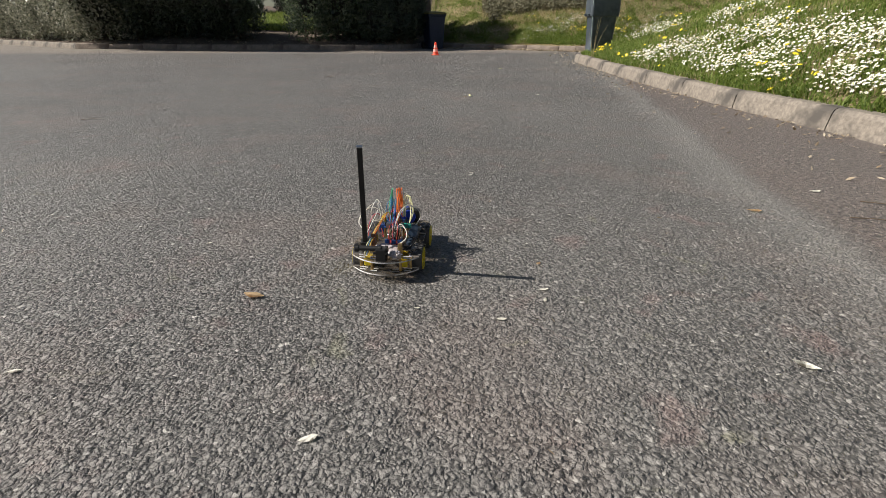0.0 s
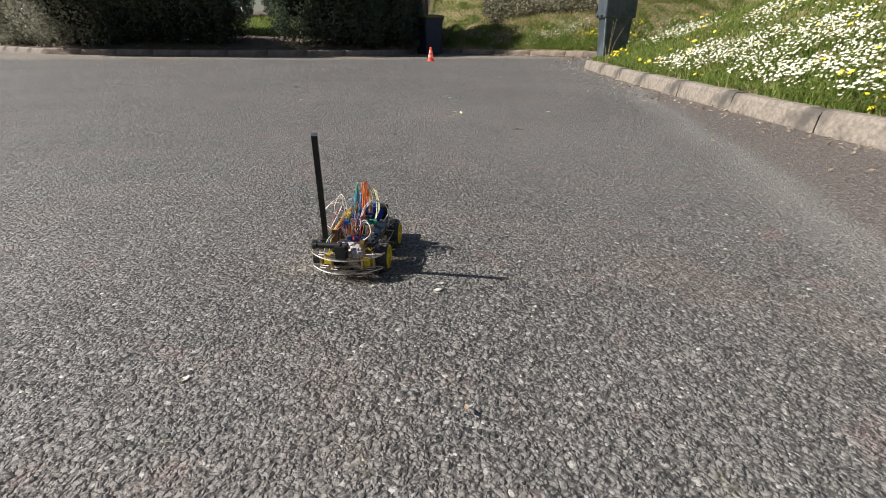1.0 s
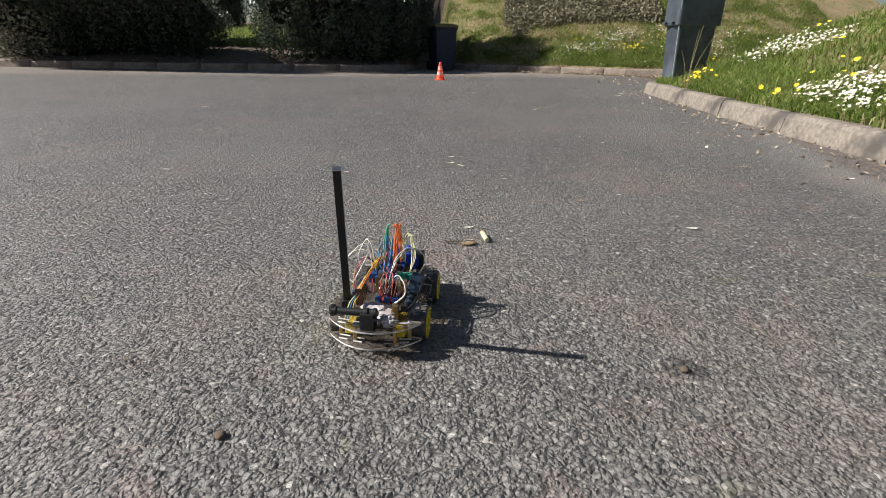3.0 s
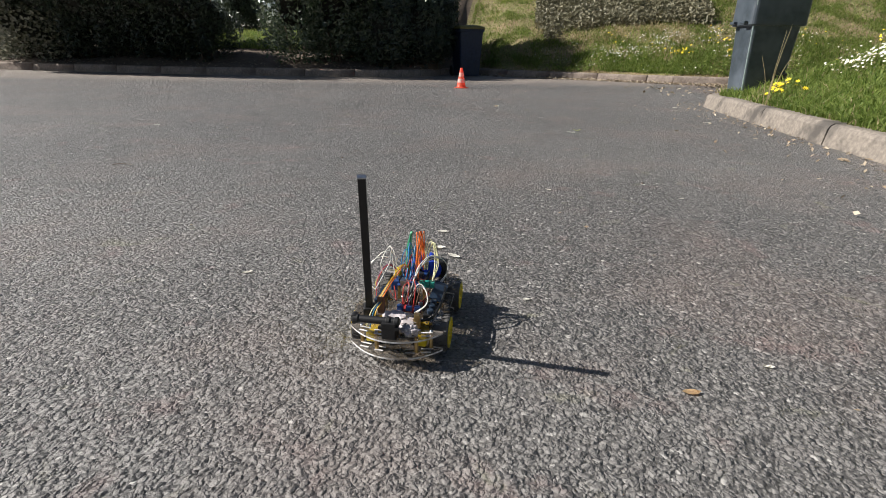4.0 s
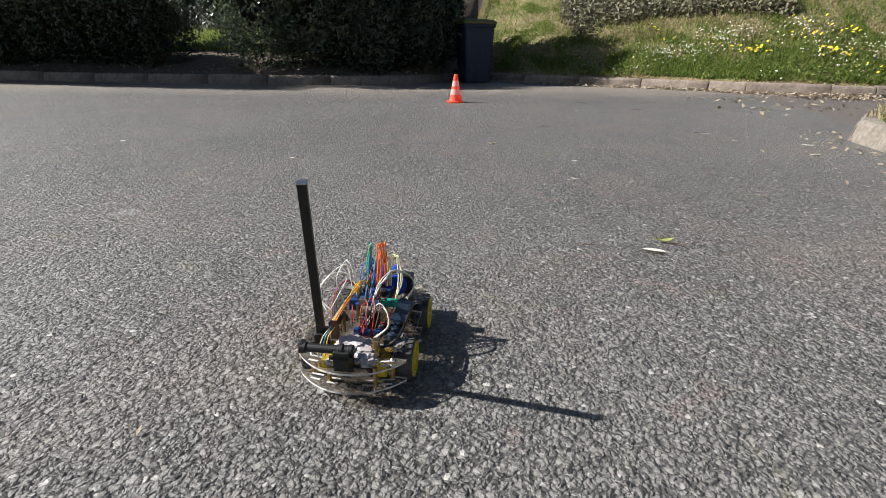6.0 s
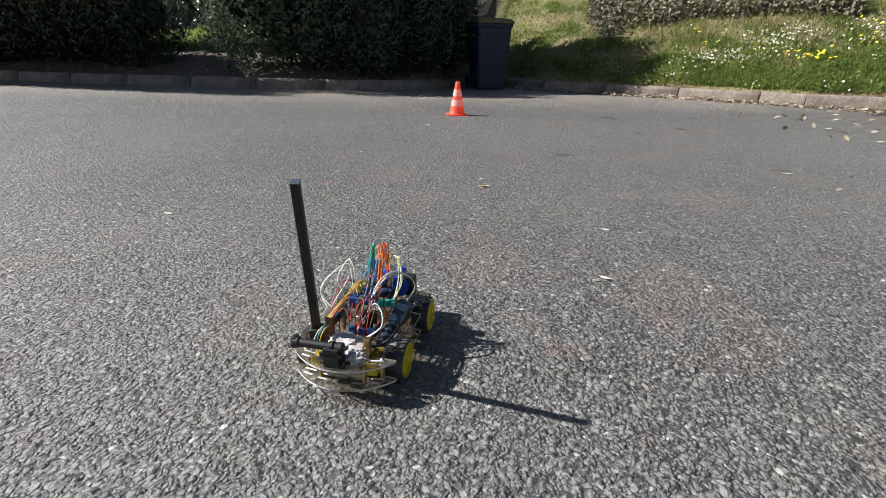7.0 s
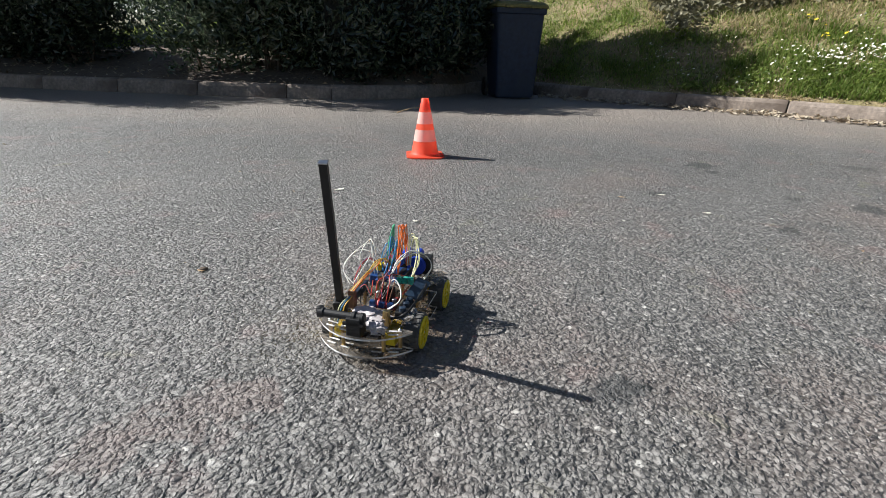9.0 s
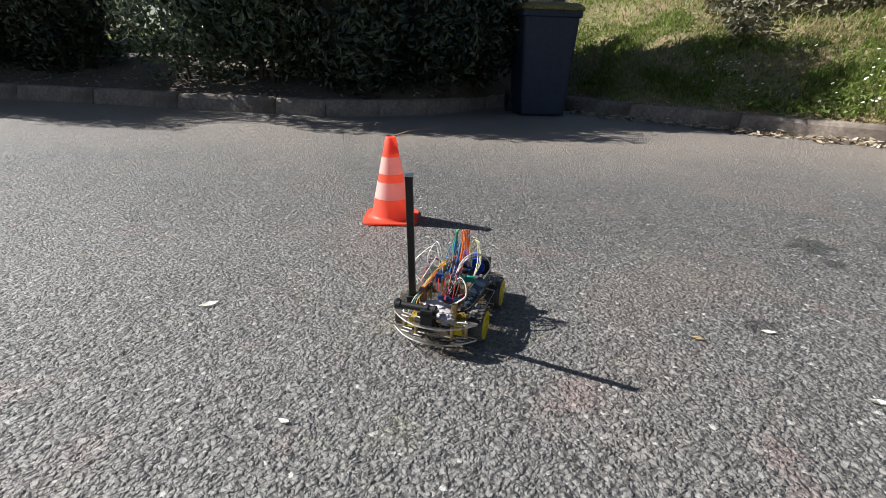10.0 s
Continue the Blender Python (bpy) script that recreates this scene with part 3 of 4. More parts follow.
def blades(name, spots, material, rng, low, high, width, lean=0.45):
    """Bent grass blades standing on the spots, as one mesh."""
    p = np.array(spots)
    n = len(p)
    a = rng.uniform(0, 2 * np.pi, n)
    out = np.stack([np.cos(a), np.sin(a), 0 * a], 1)
    side = np.stack([-np.sin(a), np.cos(a), 0 * a], 1) * width * rng.uniform(0.6, 1.3, (n, 1))
    h = rng.uniform(low, high, (n, 1)) * np.array([[0, 0, 1]])
    bend = out * rng.uniform(0.1, lean, (n, 1)) * h[:, 2:]
    mid = p + h * 0.6 + bend * 0.4
    tip = p + h * rng.uniform(0.8, 1.0, (n, 1)) + bend * 1.5
    v = np.stack([p - side, p + side, mid + side * 0.7, mid - side * 0.7, tip], 1).reshape(-1, 3)
    i = np.arange(n)[:, None] * 5
    faces = (i + np.array([[0, 1, 2, 3]])).tolist() + (i + np.array([[3, 2, 4]])).tolist()
    return raw(name, v.tolist(), faces, material)


def spots_on(place, us, ds, count, rng, keep):
    out = []
    while len(out) < count:
        u, d = rng.uniform(*us), rng.uniform(0, 1) ** 1.3 * (ds[1] - ds[0]) + ds[0]
        if keep(u, d) > rng.uniform():
            x, y, z = place(u, d)
            out.append((x, y, z - 0.005))
    return out


def patch(x, y, scale, edge, seed=0.0):
    return min(1.0, max(0.0, (noise.noise((x * scale, y * scale, seed)) - edge) * 5 + 0.5))


LUSH = leaf_material("lush_grass_blade", (0.12, 0.2, 0.035), (0.45, 0.53, 0.16), 0.5, 0.45, 0.3)


def plant_grass():
    rng = np.random.default_rng(11)
    g = spots_on(far_point, (-0.6, 7.5), (0.05, 3.0), 80000, rng, lambda u, d: min(1.0, d * 4) * (0.25 + 0.75 * patch(u, d, 2.4, 0.05, 3)))
    tagged(blades("grass", g, BLADE, rng, 0.02, 0.065, 0.005, 1.3), "tufts of fresh green grass on the bank", "grass", kind="stuff")
    g = spots_on(right_point, (-15, -1.3), (0.01, 4.5), 120000, rng, lambda u, d: (0.0 if u > -1.75 and d < 0.35 else 1.0) * (0.35 + 0.65 * patch(u, d, 1.9, -0.1, 8)))
    tagged(blades("grass", g, LUSH, rng, 0.025, 0.1, 0.0055, 1.3), "long green grass above the kerb", "grass", kind="stuff")
    # fewer pale blades below x 1.6 deepen the hedge's shadow on the bank
    g = spots_on(far_point, (-0.6, 7.5), (0.0, 3.0), 22000, rng, lambda u, d: (0.35 if u < 1.6 else 1.0) * (0.25 + 0.75 * patch(u, d, 3.0, 0.05, 21)))
    tagged(blades("dry_grass", g, STRAW, rng, 0.01, 0.05, 0.006, 2.0), "dry straw-coloured grass on the bank", "grass", kind="stuff")
    g = spots_on(right_point, (-15, -1.3), (0.0, 4.0), 7000, rng, lambda u, d: 0.1 + 0.9 * patch(u, d, 1.6, 0.1, 27))
    tagged(blades("dry_grass", g, STRAW, rng, 0.02, 0.1, 0.005, 1.2), "dry grass among the daisies", "grass", kind="stuff")
    g = spots_on(far_point, (-8.5, -3.0), (1.9, 7.0), 12000, rng, lambda u, d: 1.0)
    tagged(blades("grass", g, BLADE, rng, 0.05, 0.2, 0.012, 1.0), "sunlit grass glimpsed behind the hedge", "grass", kind="stuff")
    g = spots_on(far_point, (1.7, 7.5), (0.07, 1.0), 16000, rng, lambda u, d: (1.0 - 0.6 * d) * min(1, (u - 1.6)) * (0.3 + 0.7 * patch(u, d, 1.7, -0.1, 51)))
    tagged(blades("grass", g, LUSH, rng, 0.03, 0.11, 0.0055, 1.2), "fresh green grass at the foot of the bank", "grass", kind="stuff")
    # ivy over the upper bank
    pts = np.array(spots_on(far_point, (0.9, 4.2), (0.75, 3.2), 15000, rng, lambda u, d: patch(u, d, 1.3, 0.38 - 0.8 * (d - 0.95), 33)))
    pts[:, 2] += rng.uniform(0.02, 0.2, len(pts))
    v, f = leaf_cloud(pts, np.tile((0.0, -0.5, 0.8), (len(pts), 1)), 0.065, 0.05, rng)
    tagged(raw("ivy", v, f, IVY), "grey-green ivy covering the upper bank", "ivy", kind="stuff")
    g = spots_on(far_point, (0.9, 4.2), (0.95, 3.0), 2600, rng, lambda u, d: patch(u, d, 1.1, 0.1, 36))
    tagged(blades("dry_grass", g, STRAW, rng, 0.03, 0.12, 0.005, 1.6), "long dry grass among the ivy", "grass", kind="stuff")
    # broad weeds at the foot of the bank
    pts = np.array(spots_on(far_point, (1.2, 6.5), (0.02, 0.5), 1500, rng, lambda u, d: patch(u, d, 2.0, 0.1, 41)))
    pts[:, 2] += rng.uniform(0.01, 0.07, len(pts))
    v, f = leaf_cloud(pts, np.tile((0.0, -0.2, 1.0), (len(pts), 1)), 0.06, 0.026, rng)
    tagged(raw("weeds", v, f, BLADE), "low broad-leaved weeds along the kerb", "weeds", kind="stuff")


def flowers(name, spots, rng, radius, petal, heart, rays=8, up=(0.03, 0.1)):
    """Open flower heads on short stalks, facing the light."""
    verts, faces, kinds = [], [], []
    for x, y, z in spots:
        r = radius * rng.uniform(0.7, 1.2)
        axis = Vector((-0.5, -0.25, 1.0)) + Vector(rng.normal(size=3) * 0.35)
        axis.normalize()
        s = axis.orthogonal().normalized()
        t = axis.cross(s)
        c = Vector((x, y, z + rng.uniform(*up)))
        b = len(verts)
        verts.append(c)
        spin = rng.uniform(0, 6)
        for i in range(rays * 2):
            a = spin + math.pi * i / rays
            rr = r if i % 2 == 0 else r * 0.62
            verts.append(c + (s * math.cos(a) + t * math.sin(a)) * rr + axis * r * 0.18)
        for i in range(rays * 2):
            faces.append((b, b + 1 + i, b + 1 + (i + 1) % (rays * 2)))
            kinds.append(0)
        b = len(verts)
        top = c + axis * r * 0.28
        verts.append(top)
        for i in range(6):
            a = math.pi * i / 3
            verts.append(c + (s * math.cos(a) + t * math.sin(a)) * r * 0.32 + axis * r * 0.12)
        for i in range(6):
            faces.append((b, b + 1 + i, b + 1 + (i + 1) % 6))
            kinds.append(1)
        b = len(verts)
        foot = Vector((x, y, z - 0.01))
        verts += [foot + s * 0.0015, foot - s * 0.0015, c - s * 0.0015, c + s * 0.0015]
        faces.append((b, b + 1, b + 2, b + 3))
        kinds.append(2)
    ob = raw(name, verts, faces, petal)
    ob.data.materials.append(heart)
    ob.data.materials.append(BLADE)
    ob.data.polygons.foreach_set("material_index", kinds)
    return ob


def plant_flowers():
    rng = np.random.default_rng(5)

    def dense(u, d):
        near = min(1.0, max(0.0, (-u - 2.2) / 4.0))
        return max(0.0, patch(u, d, 0.95, 0.2 - 0.36 * near, 60)) * (0.12 + 0.88 * patch(u, d, 3.2, -0.08, 14)) * (0.3 if d < 0.1 else 1.0) * (0.04 if u > -2.3 or (u > -4.6 and d < 0.55) else 1.0)

    s = spots_on(right_point, (-13.5, -1.35), (0.06, 4.2), 19000, rng, dense)
    tagged(flowers("daisies", s, rng, 0.0112, PETAL, YOLK, 6, (0.05, 0.14)), "thick drifts of white daisies in the grass", "daisies", kind="stuff")
    s = spots_on(far_point, (0.6, 7.0), (0.05, 1.3), 380, rng, lambda u, d: patch(u, d, 1.3, 0.3 - 0.05 * u, 77) * (0.12 if u < 2.2 else 1.0))
    for x, d, rx, rd, count in ((1.05, 0.45, 0.3, 0.28, 45), (2.5, 0.5, 0.28, 0.14, 110), (2.8, 0.6, 0.25, 0.12, 90), (3.15, 0.85, 0.32, 0.2, 150), (3.5, 1.1, 0.3, 0.15, 70), (4.2, 1.1, 0.4, 0.2, 80), (4.4, 0.7, 0.35, 0.2, 60), (5.0, 0.6, 0.4, 0.3, 70), (2.1, 0.3, 0.4, 0.2, 30)):
        s += [far_point(x + rx * rng.normal() * 0.6, max(0.04, d + rd * rng.normal() * 0.6)) for _ in range(count)]
    tagged(flowers("daisies", s, rng, 0.0115, PETAL, YOLK, 6, (0.04, 0.12)), "scattered white daisies on the bank", "daisies", kind="stuff")
    s = spots_on(far_point, (2.2, 7.0), (0.1, 1.4), 60, rng, lambda u, d: patch(u, d, 1.5, 0.2, 90))
    s += spots_on(right_point, (-12, -1.35), (0.02, 3.0), 150, rng, lambda u, d: patch(u, d, 1.5, 0.25, 95))
    for x, d, count in ((3.52, 0.62, 26), (4.45, 0.62, 34), (4.15, 1.0, 10), (4.7, 1.05, 10)):
        s += [far_point(x + 0.12 * rng.normal(), d + 0.05 * rng.normal()) for _ in range(count)]
    s += [right_point(-2.62 + 0.12 * rng.normal(), abs(0.18 + 0.08 * rng.normal())) for _ in range(22)]
    tagged(flowers("dandelions", s, rng, 0.021, YOLK, YOLK, up=(0.03, 0.12)), "yellow dandelion heads in the grass", "dandelions", kind="stuff")


# ---- loose leaves ----
def leaf_shape(length, width, curl, seed):
    rnd = random.Random(seed)
    bm = bmesh.new()
    rows = []
    for i, w in enumerate((0.05, 0.7, 1.0, 0.75, 0.08)):
        t = i / 4 - 0.5
        z = curl * length * (4 * t * t) + 0.0012
        e = width / 2 * w * rnd.uniform(0.8, 1.2)
        rows.append([bm.verts.new((t * length, s * e, z + abs(s) * curl * width * 0.8 + rnd.uniform(0, 0.0012))) for s in (-1, 0, 1)])
    for a, b in zip(rows, rows[1:]):
        for j in range(2):
            bm.faces.new((a[j], a[j + 1], b[j + 1], b[j]))
    bmesh.ops.solidify(bm, geom=bm.faces[:], thickness=0.0008)
    return bm


def litter(name, label, spots, rng, low, high):
    pts = np.array(spots)
    pts[:, 2] += rng.uniform(0.006, 0.016, len(pts))
    n = len(pts)
    up = np.tile((0.0, 0.0, 1.0), (n, 1))
    verts, faces = leaf_cloud(pts, up, (low + high) / 2, (low + high) / 4.2, rng, 0.1, 0.42)
    tagged(raw(name, verts, faces, DRY_LEAF), label, "leaf litter", kind="stuff")


def scatter_litter():
    rng = np.random.default_rng(8)
    s = []
    for _ in range(1000):
        x = rng.uniform(-0.1, 4.6)
        s.append((x, along(FAR, x) - abs(rng.normal(0, 0.1)) - 0.01, abs(rng.normal(0, 0.012))))
    for _ in range(420):
        s.append((rng.normal(4.1, 0.3), rng.normal(1.72, 0.16), abs(rng.normal(0, 0.02))))
    for _ in range(60):
        s.append((rng.normal(3.2, 0.4), rng.normal(0.6, 0.6), 0.0))
    litter("leaf_litter", "pale dry leaves gathered along the far kerb", s, rng, 0.035, 0.085)
    s = []
    for _ in range(520):
        y = rng.uniform(-11, -1.4)
        s.append((along(RIGHT, y, 1) - abs(rng.normal(0, 0.13)) - 0.01, y, 0.0))
    for _ in range(130):
        y = rng.uniform(-11, -1.2)
        s.append((along(RIGHT, y, 1) - rng.uniform(0.1, 0.75), y, 0.0))
    litter("leaf_litter", "small dry leaves along the gutter", s, rng, 0.02, 0.042)
    s = [far_point(rng.uniform(-9, -0.6), rng.uniform(0, 0.9)) for _ in range(500)]
    s += [far_point(rng.uniform(-0.5, 6), rng.uniform(0, 0.35)) for _ in range(220)]
    litter("leaf_litter", "brown dry leaves on the soil", s, rng, 0.03, 0.06)
    s = [(rng.uniform(-7, 2.4), rng.uniform(-12, 2.0), 0.0) for _ in range(260)]
    litter("road_grit", "tiny leaf scraps and petals on the asphalt", s, rng, 0.008, 0.02)


PALE_LEAF = plain("bleached_leaf", (0.85, 0.82, 0.74), 0.7, vary=0.2, scale=120)
TAN_LEAF = plain("tan_leaf", (0.56, 0.4, 0.23), 0.7, vary=0.3, scale=120)
LIME_LEAF = plain("yellow_green_leaf", (0.5, 0.55, 0.16), 0.6, vary=0.2, scale=120)
# x, y, length, turn
FALLEN = [(1.27, -10.6, 0.024, 20), (1.268, -10.65, 0.018, 80), (1.17, -10.74, 0.022, 10), (0.99, -10.71, 0.014, 0), (0.37, -10.41, 0.02, 40), (1.07, -9.59, 0.02, 10), (0.57, -10.21, 0.02, 5), (2.35, -9.73, 0.045, 10), (1.71, -10.85, 0.045, -35), (0.88, -11.1, 0.03, 30), (0.32, -10.99, 0.022, 20), (0.72, -9.01, 0.02, 0), (1.07, -9.62, 0.025, 30), (1.58, -6.86, 0.04, 10), (0.78, -5.95, 0.035, 0), (0.93, -6.95, 0.03, 15), (0.7, -9.96, 0.02, 60), (0.94, -7.05, 0.022, 10), (0.79, -6.08, 0.04, 20), (-0.36, -6.41, 0.035, 0), (2.44, -6.11, 0.05, 0), (0.12, -8.0, 0.015, 0), (1.27, -3.86, 0.06, -10), (0.84, -6.13, 0.04, -30), (1.09, -5.39, 0.03, -40), (1.47, -5.22, 0.018, 0), (1.57, -5.41, 0.025, 20), (0.38, -6.33, 0.025, 40), (1.03, -6.34, 0.02, 10), (-1.29, -2.8, 0.04, 0), (-1.44, -4.27, 0.05, 10), (1.44, -6.51, 0.02, 0), (2.33, -3.06, 0.06, 10), (1.07, -3.11, 0.02, 0), (2.28, -2.27, 0.07, 30), (2.37, -1.96, 0.07, -10), (1.09, -3.09, 0.03, -20), (1.1, -2.73, 0.03, 10), (-0.04, -0.71, 0.04, 60), (0.66, -2.36, 0.02, 70), (1.91, -1.66, 0.05, 5), (0.63, -2.21, 0.02, 0), (0.88, -1.88, 0.015, 0), (-0.06, -1.83, 0.02, 0), (1.03, -0.31, 0.03, 10), (0.34, -0.93, 0.02, 0), (1.16, -0.49, 0.03, 10), (-0.19, -2.99, 0.03, 0)]
TAN = [(0.62, -10.69, 0.05, 170), (2.02, -9.98, 0.05, 0), (1.27, -10.46, 0.02, 60), (1.29, -6.61, 0.03, 10), (0.94, -7.08, 0.05, 20), (2.72, -7.86, 0.05, 10), (0.04, -1.44, 0.02, 0), (0.9, -0.4, 0.025, 0)]


def scatter_leaves():
    for group, material, label, spots in (("bleached leaves", PALE_LEAF, "bleached whitish fallen leaf lying on the asphalt", FALLEN), ("tan leaves", TAN_LEAF, "tan dry fallen leaf lying on the asphalt", TAN)):
        kinds = []
        for i, (x, y, size, turn) in enumerate(spots):
            if i < 4:
                ob = link("fallen_leaf", leaf_shape(0.045, 0.022, 0.035, i), material)
                tagged(ob, label, "leaf", group)
                kinds.append(ob)
            else:
                ob = copy_thing(kinds[i % 4], Matrix())
            ob.matrix_basis = pose(x, y, 0.002, 0, 0, turn) @ Matrix.Diagonal((size / 0.045, size / 0.045, size / 0.045, 1))
    lime = link("fallen_leaf", leaf_shape(0.05, 0.022, 0.15, 31), LIME_LEAF)
    lime.matrix_basis = pose(1.31, -3.78, 0.003, 0, 0, 10)
    tagged(lime, "yellow-green fresh fallen leaf on the asphalt", "leaf")
    for x, y, length, turn in ((1.12, -3.86, 0.05, 0), (1.34, -3.8, 0.05, -25), (-0.76, -5.39, 0.06, 10), (-0.74, -5.39, 0.1, 0), (1.91, -1.61, 0.1, -10), (-1.38, -8.54, 0.14, 15), (0.91, -7.08, 0.06, 0), (2.37, -10.05, 0.16, -20), (2.52, -9.9, 0.2, -35)):
        t = tube(smooth_path([(-length / 2, 0, 0), (0, length * 0.06, 0.003), (length / 2, 0, 0)], 4), 0.0022, 5, taper=0.5)
        ob = link("twig", t, BARK)
        ob.matrix_basis = pose(x, y, 0.004, 0, 0, turn)
        tagged(ob, "thin dry brown twig lying on the asphalt", "twig", "twigs")
    long_twig = link("twig", tube(smooth_path([(-0.82, 1.48, 0.006), (-0.79, 1.7, 0.02), (-0.775, 1.94, 0.006)], 5), 0.004, 5, taper=0.5), TAN_LEAF)
    tagged(long_twig, "long reddish twig lying near the far kerb", "twig")
    butt = thing("cigarette_butt", (0.67, -2.34, 0.005), 25)
    part("filter", lathe([(0.0038, -0.022), (0.0042, -0.02), (0.004, 0.008)], 10, "x"), TAN_LEAF, butt, "orange-brown filter paper")
    part("paper_end", lathe([(0.004, 0.008), (0.0042, 0.014), (0.0034, 0.02)], 10, "x"), PETAL, butt, "white paper end")
    tagged(butt, "orange-brown cigarette butt with white end on asphalt", "cigarette butt")
    stub = thing("yellow_stub", (0.98, -7.03, 0.008), 105)
    part("tube", lathe([(0.006, -0.03), (0.0068, -0.028), (0.0068, 0.018)], 10, "x"), WIRES["cream"], stub)
    part("tip", lathe([(0.0068, 0.018), (0.006, 0.03)], 10, "x"), TAN_LEAF, stub, "brown burnt tip")
    tagged(stub, "pale yellow rolled stub lying on the asphalt", "stub")
    for x, y, r in ((0.66, -7.84, 0.008), (1.33, -7.6, 0.008), (0.12, -5.0, 0.006), (1.47, -5.2, 0.006), (0.04, -1.43, 0.008), (2.5, -5.64, 0.01)):
        bm = bmesh.new()
        bmesh.ops.create_icosphere(bm, subdivisions=2, radius=r)
        for v in bm.verts:
            v.co *= 1 + 0.3 * noise.noise(v.co * 90 + Vector((x, y, 0)))
            v.co.z *= 0.6
        ob = link("pebble", bm, BARK, True)
        ob.location = (x, y, r * 0.4)
        tagged(ob, "dark loose pebble on the asphalt", "pebble", "pebbles")


# ---- wheelie bins ----
def shell(rings, bm=None):
    """Rounded-corner boxes stacked to a body: rings of (half x, half y, z, corner, shift y)."""
    bm = bm or bmesh.new()
    loops = []
    for hx, hy, z, c, sy in rings:
        ring = []
        for cx, cy, a0 in ((1, 1, 0), (-1, 1, 90), (-1, -1, 180), (1, -1, 270)):
            for i in range(5):
                a = radians(a0 + 22.5 * i)
                ring.append(bm.verts.new((cx * (hx - c) + c * math.cos(a), cy * (hy - c) + c * math.sin(a) + sy, z)))
        loops.append(ring)
    n = len(loops[0])
    for a, b in zip(loops, loops[1:]):
        for i in range(n):
            bm.faces.new((a[i], a[(i + 1) % n], b[(i + 1) % n], b[i]))
    bm.faces.new(loops[0][::-1])
    bm.faces.new(loops[-1])
    return bm


def wheelie_bin(name, w, d, h, body, lid, at, turn, label, collar=0.865):
    """Front is -y. Tapered body, collar, ribs, hinged lid, handle bar, axle and wheels."""
    b = thing(name, at, turn)
    tagged(b, label, "wheelie bin")
    x, y = w / 2, d / 2
    part("body", shell([(x * 0.74, y * 0.70, 0.012, 0.03, -0.01), (x * 0.76, y * 0.72, 0.03, 0.04, -0.01), (x * 0.80, y * 0.76, h * 0.2, 0.04, -0.005), (x * 0.92, y * 0.9, h * 0.86, 0.045, 0), (x * 0.93, y * 0.91, h * 0.88, 0.045, 0)]), body, b)
    part("collar", shell([(x * 0.95, y * 0.93, h * collar, 0.04, 0), (x * 0.99, y * 0.97, h * (collar + 0.01), 0.04, 0), (x * 0.99, y * 0.97, h * 0.925, 0.04, 0), (x * 0.97, y * 0.95, h * 0.93, 0.04, 0)]), body, b)
    part("lid", shell([(x * 1.02, y * 1.01, h * 0.925, 0.05, 0.0), (x * 1.04, y * 1.03, h * 0.932, 0.05, 0.0), (x * 1.03, y * 1.02, h * 0.955, 0.05, 0.0), (x * 0.9, y * 0.9, h * 0.985, 0.06, 0.01), (x * 0.6, y * 0.6, h, 0.06, 0.02)]), lid, b, "weathered domed lid" if lid is not body else "")
    for s in (-1, 1):
        wheel = part("wheel", lathe([(0.04, -0.02), (0.095, -0.02), (0.1, -0.014), (0.1, 0.014), (0.095, 0.02), (0.04, 0.02)], 28, "x", (s * (x * 0.82), y * 0.82, 0.1)), RUBBER, b, "black rubber wheel")
        part("hub", lathe([(0.06, -0.024), (0.055, -0.026), (0.055, 0.026), (0.06, 0.024)], 20, "x", (s * (x * 0.82), y * 0.82, 0.1)), BLACK, wheel)
        part("handle_bracket", box((0.035, 0.09, 0.04), (s * x * 0.7, y * 1.06, h * 0.9), 0.008), body, b)
        part("grip", box((w * 0.2, 0.03, 0.025), (s * x * 0.5, -y * 1.05, h * (0.935 if collar > 0.8 else collar + 0.03)), 0.006), lid, b)
    part("axle", lathe([(0.011, -x * 0.8), (0.011, x * 0.8)], 12, "x", (0, y * 0.82, 0.1)), STEEL, b)
    part("handle_bar", lathe([(0.014, -x * 0.72), (0.014, x * 0.72)], 12, "x", (0, y * 1.13, h * 0.905)), body, b)
    part("foot_bar", box((w * 0.5, 0.03, 0.05), (0, -y * 0.68, 0.04), 0.01), body, b)
    if collar < 0.8:
        # a pale tube added as the painted highlight down one front corner
        foot, head = Vector((x * 0.79, -y * 0.72, 0.03)), Vector((x * 0.95, -y * 0.9, h * 0.9))
        part("corner_strip", tube([foot, (foot + head) / 2, head], 0.008, 8), EDGE_HIGHLIGHT, b, "pale grey-green strip standing in for the corner highlight")
    return b


def dry_stalks():
    stalks = thing("dry_stalks", (2.78, -2.88, KERB_TOP + 0.02))
    tagged(stalks, "bare pale dry plant stalks in the grass behind the kerb", "stalks")
    for i, (dx, dy, h) in enumerate(((0.02, 0.0, 0.52), (0.05, 0.03, 0.56), (0.13, 0.05, 0.45), (-0.06, 0.02, 0.34), (0.0, -0.04, 0.28))):
        part("stalk", tube(smooth_path([(dx * 0.2, dy * 0.2, -0.03), (dx * 0.6, dy * 0.6, h * 0.5), (dx * 1.5, dy * 1.5, h)], 5), 0.003, 5, taper=0.4), STRAW, stalks)


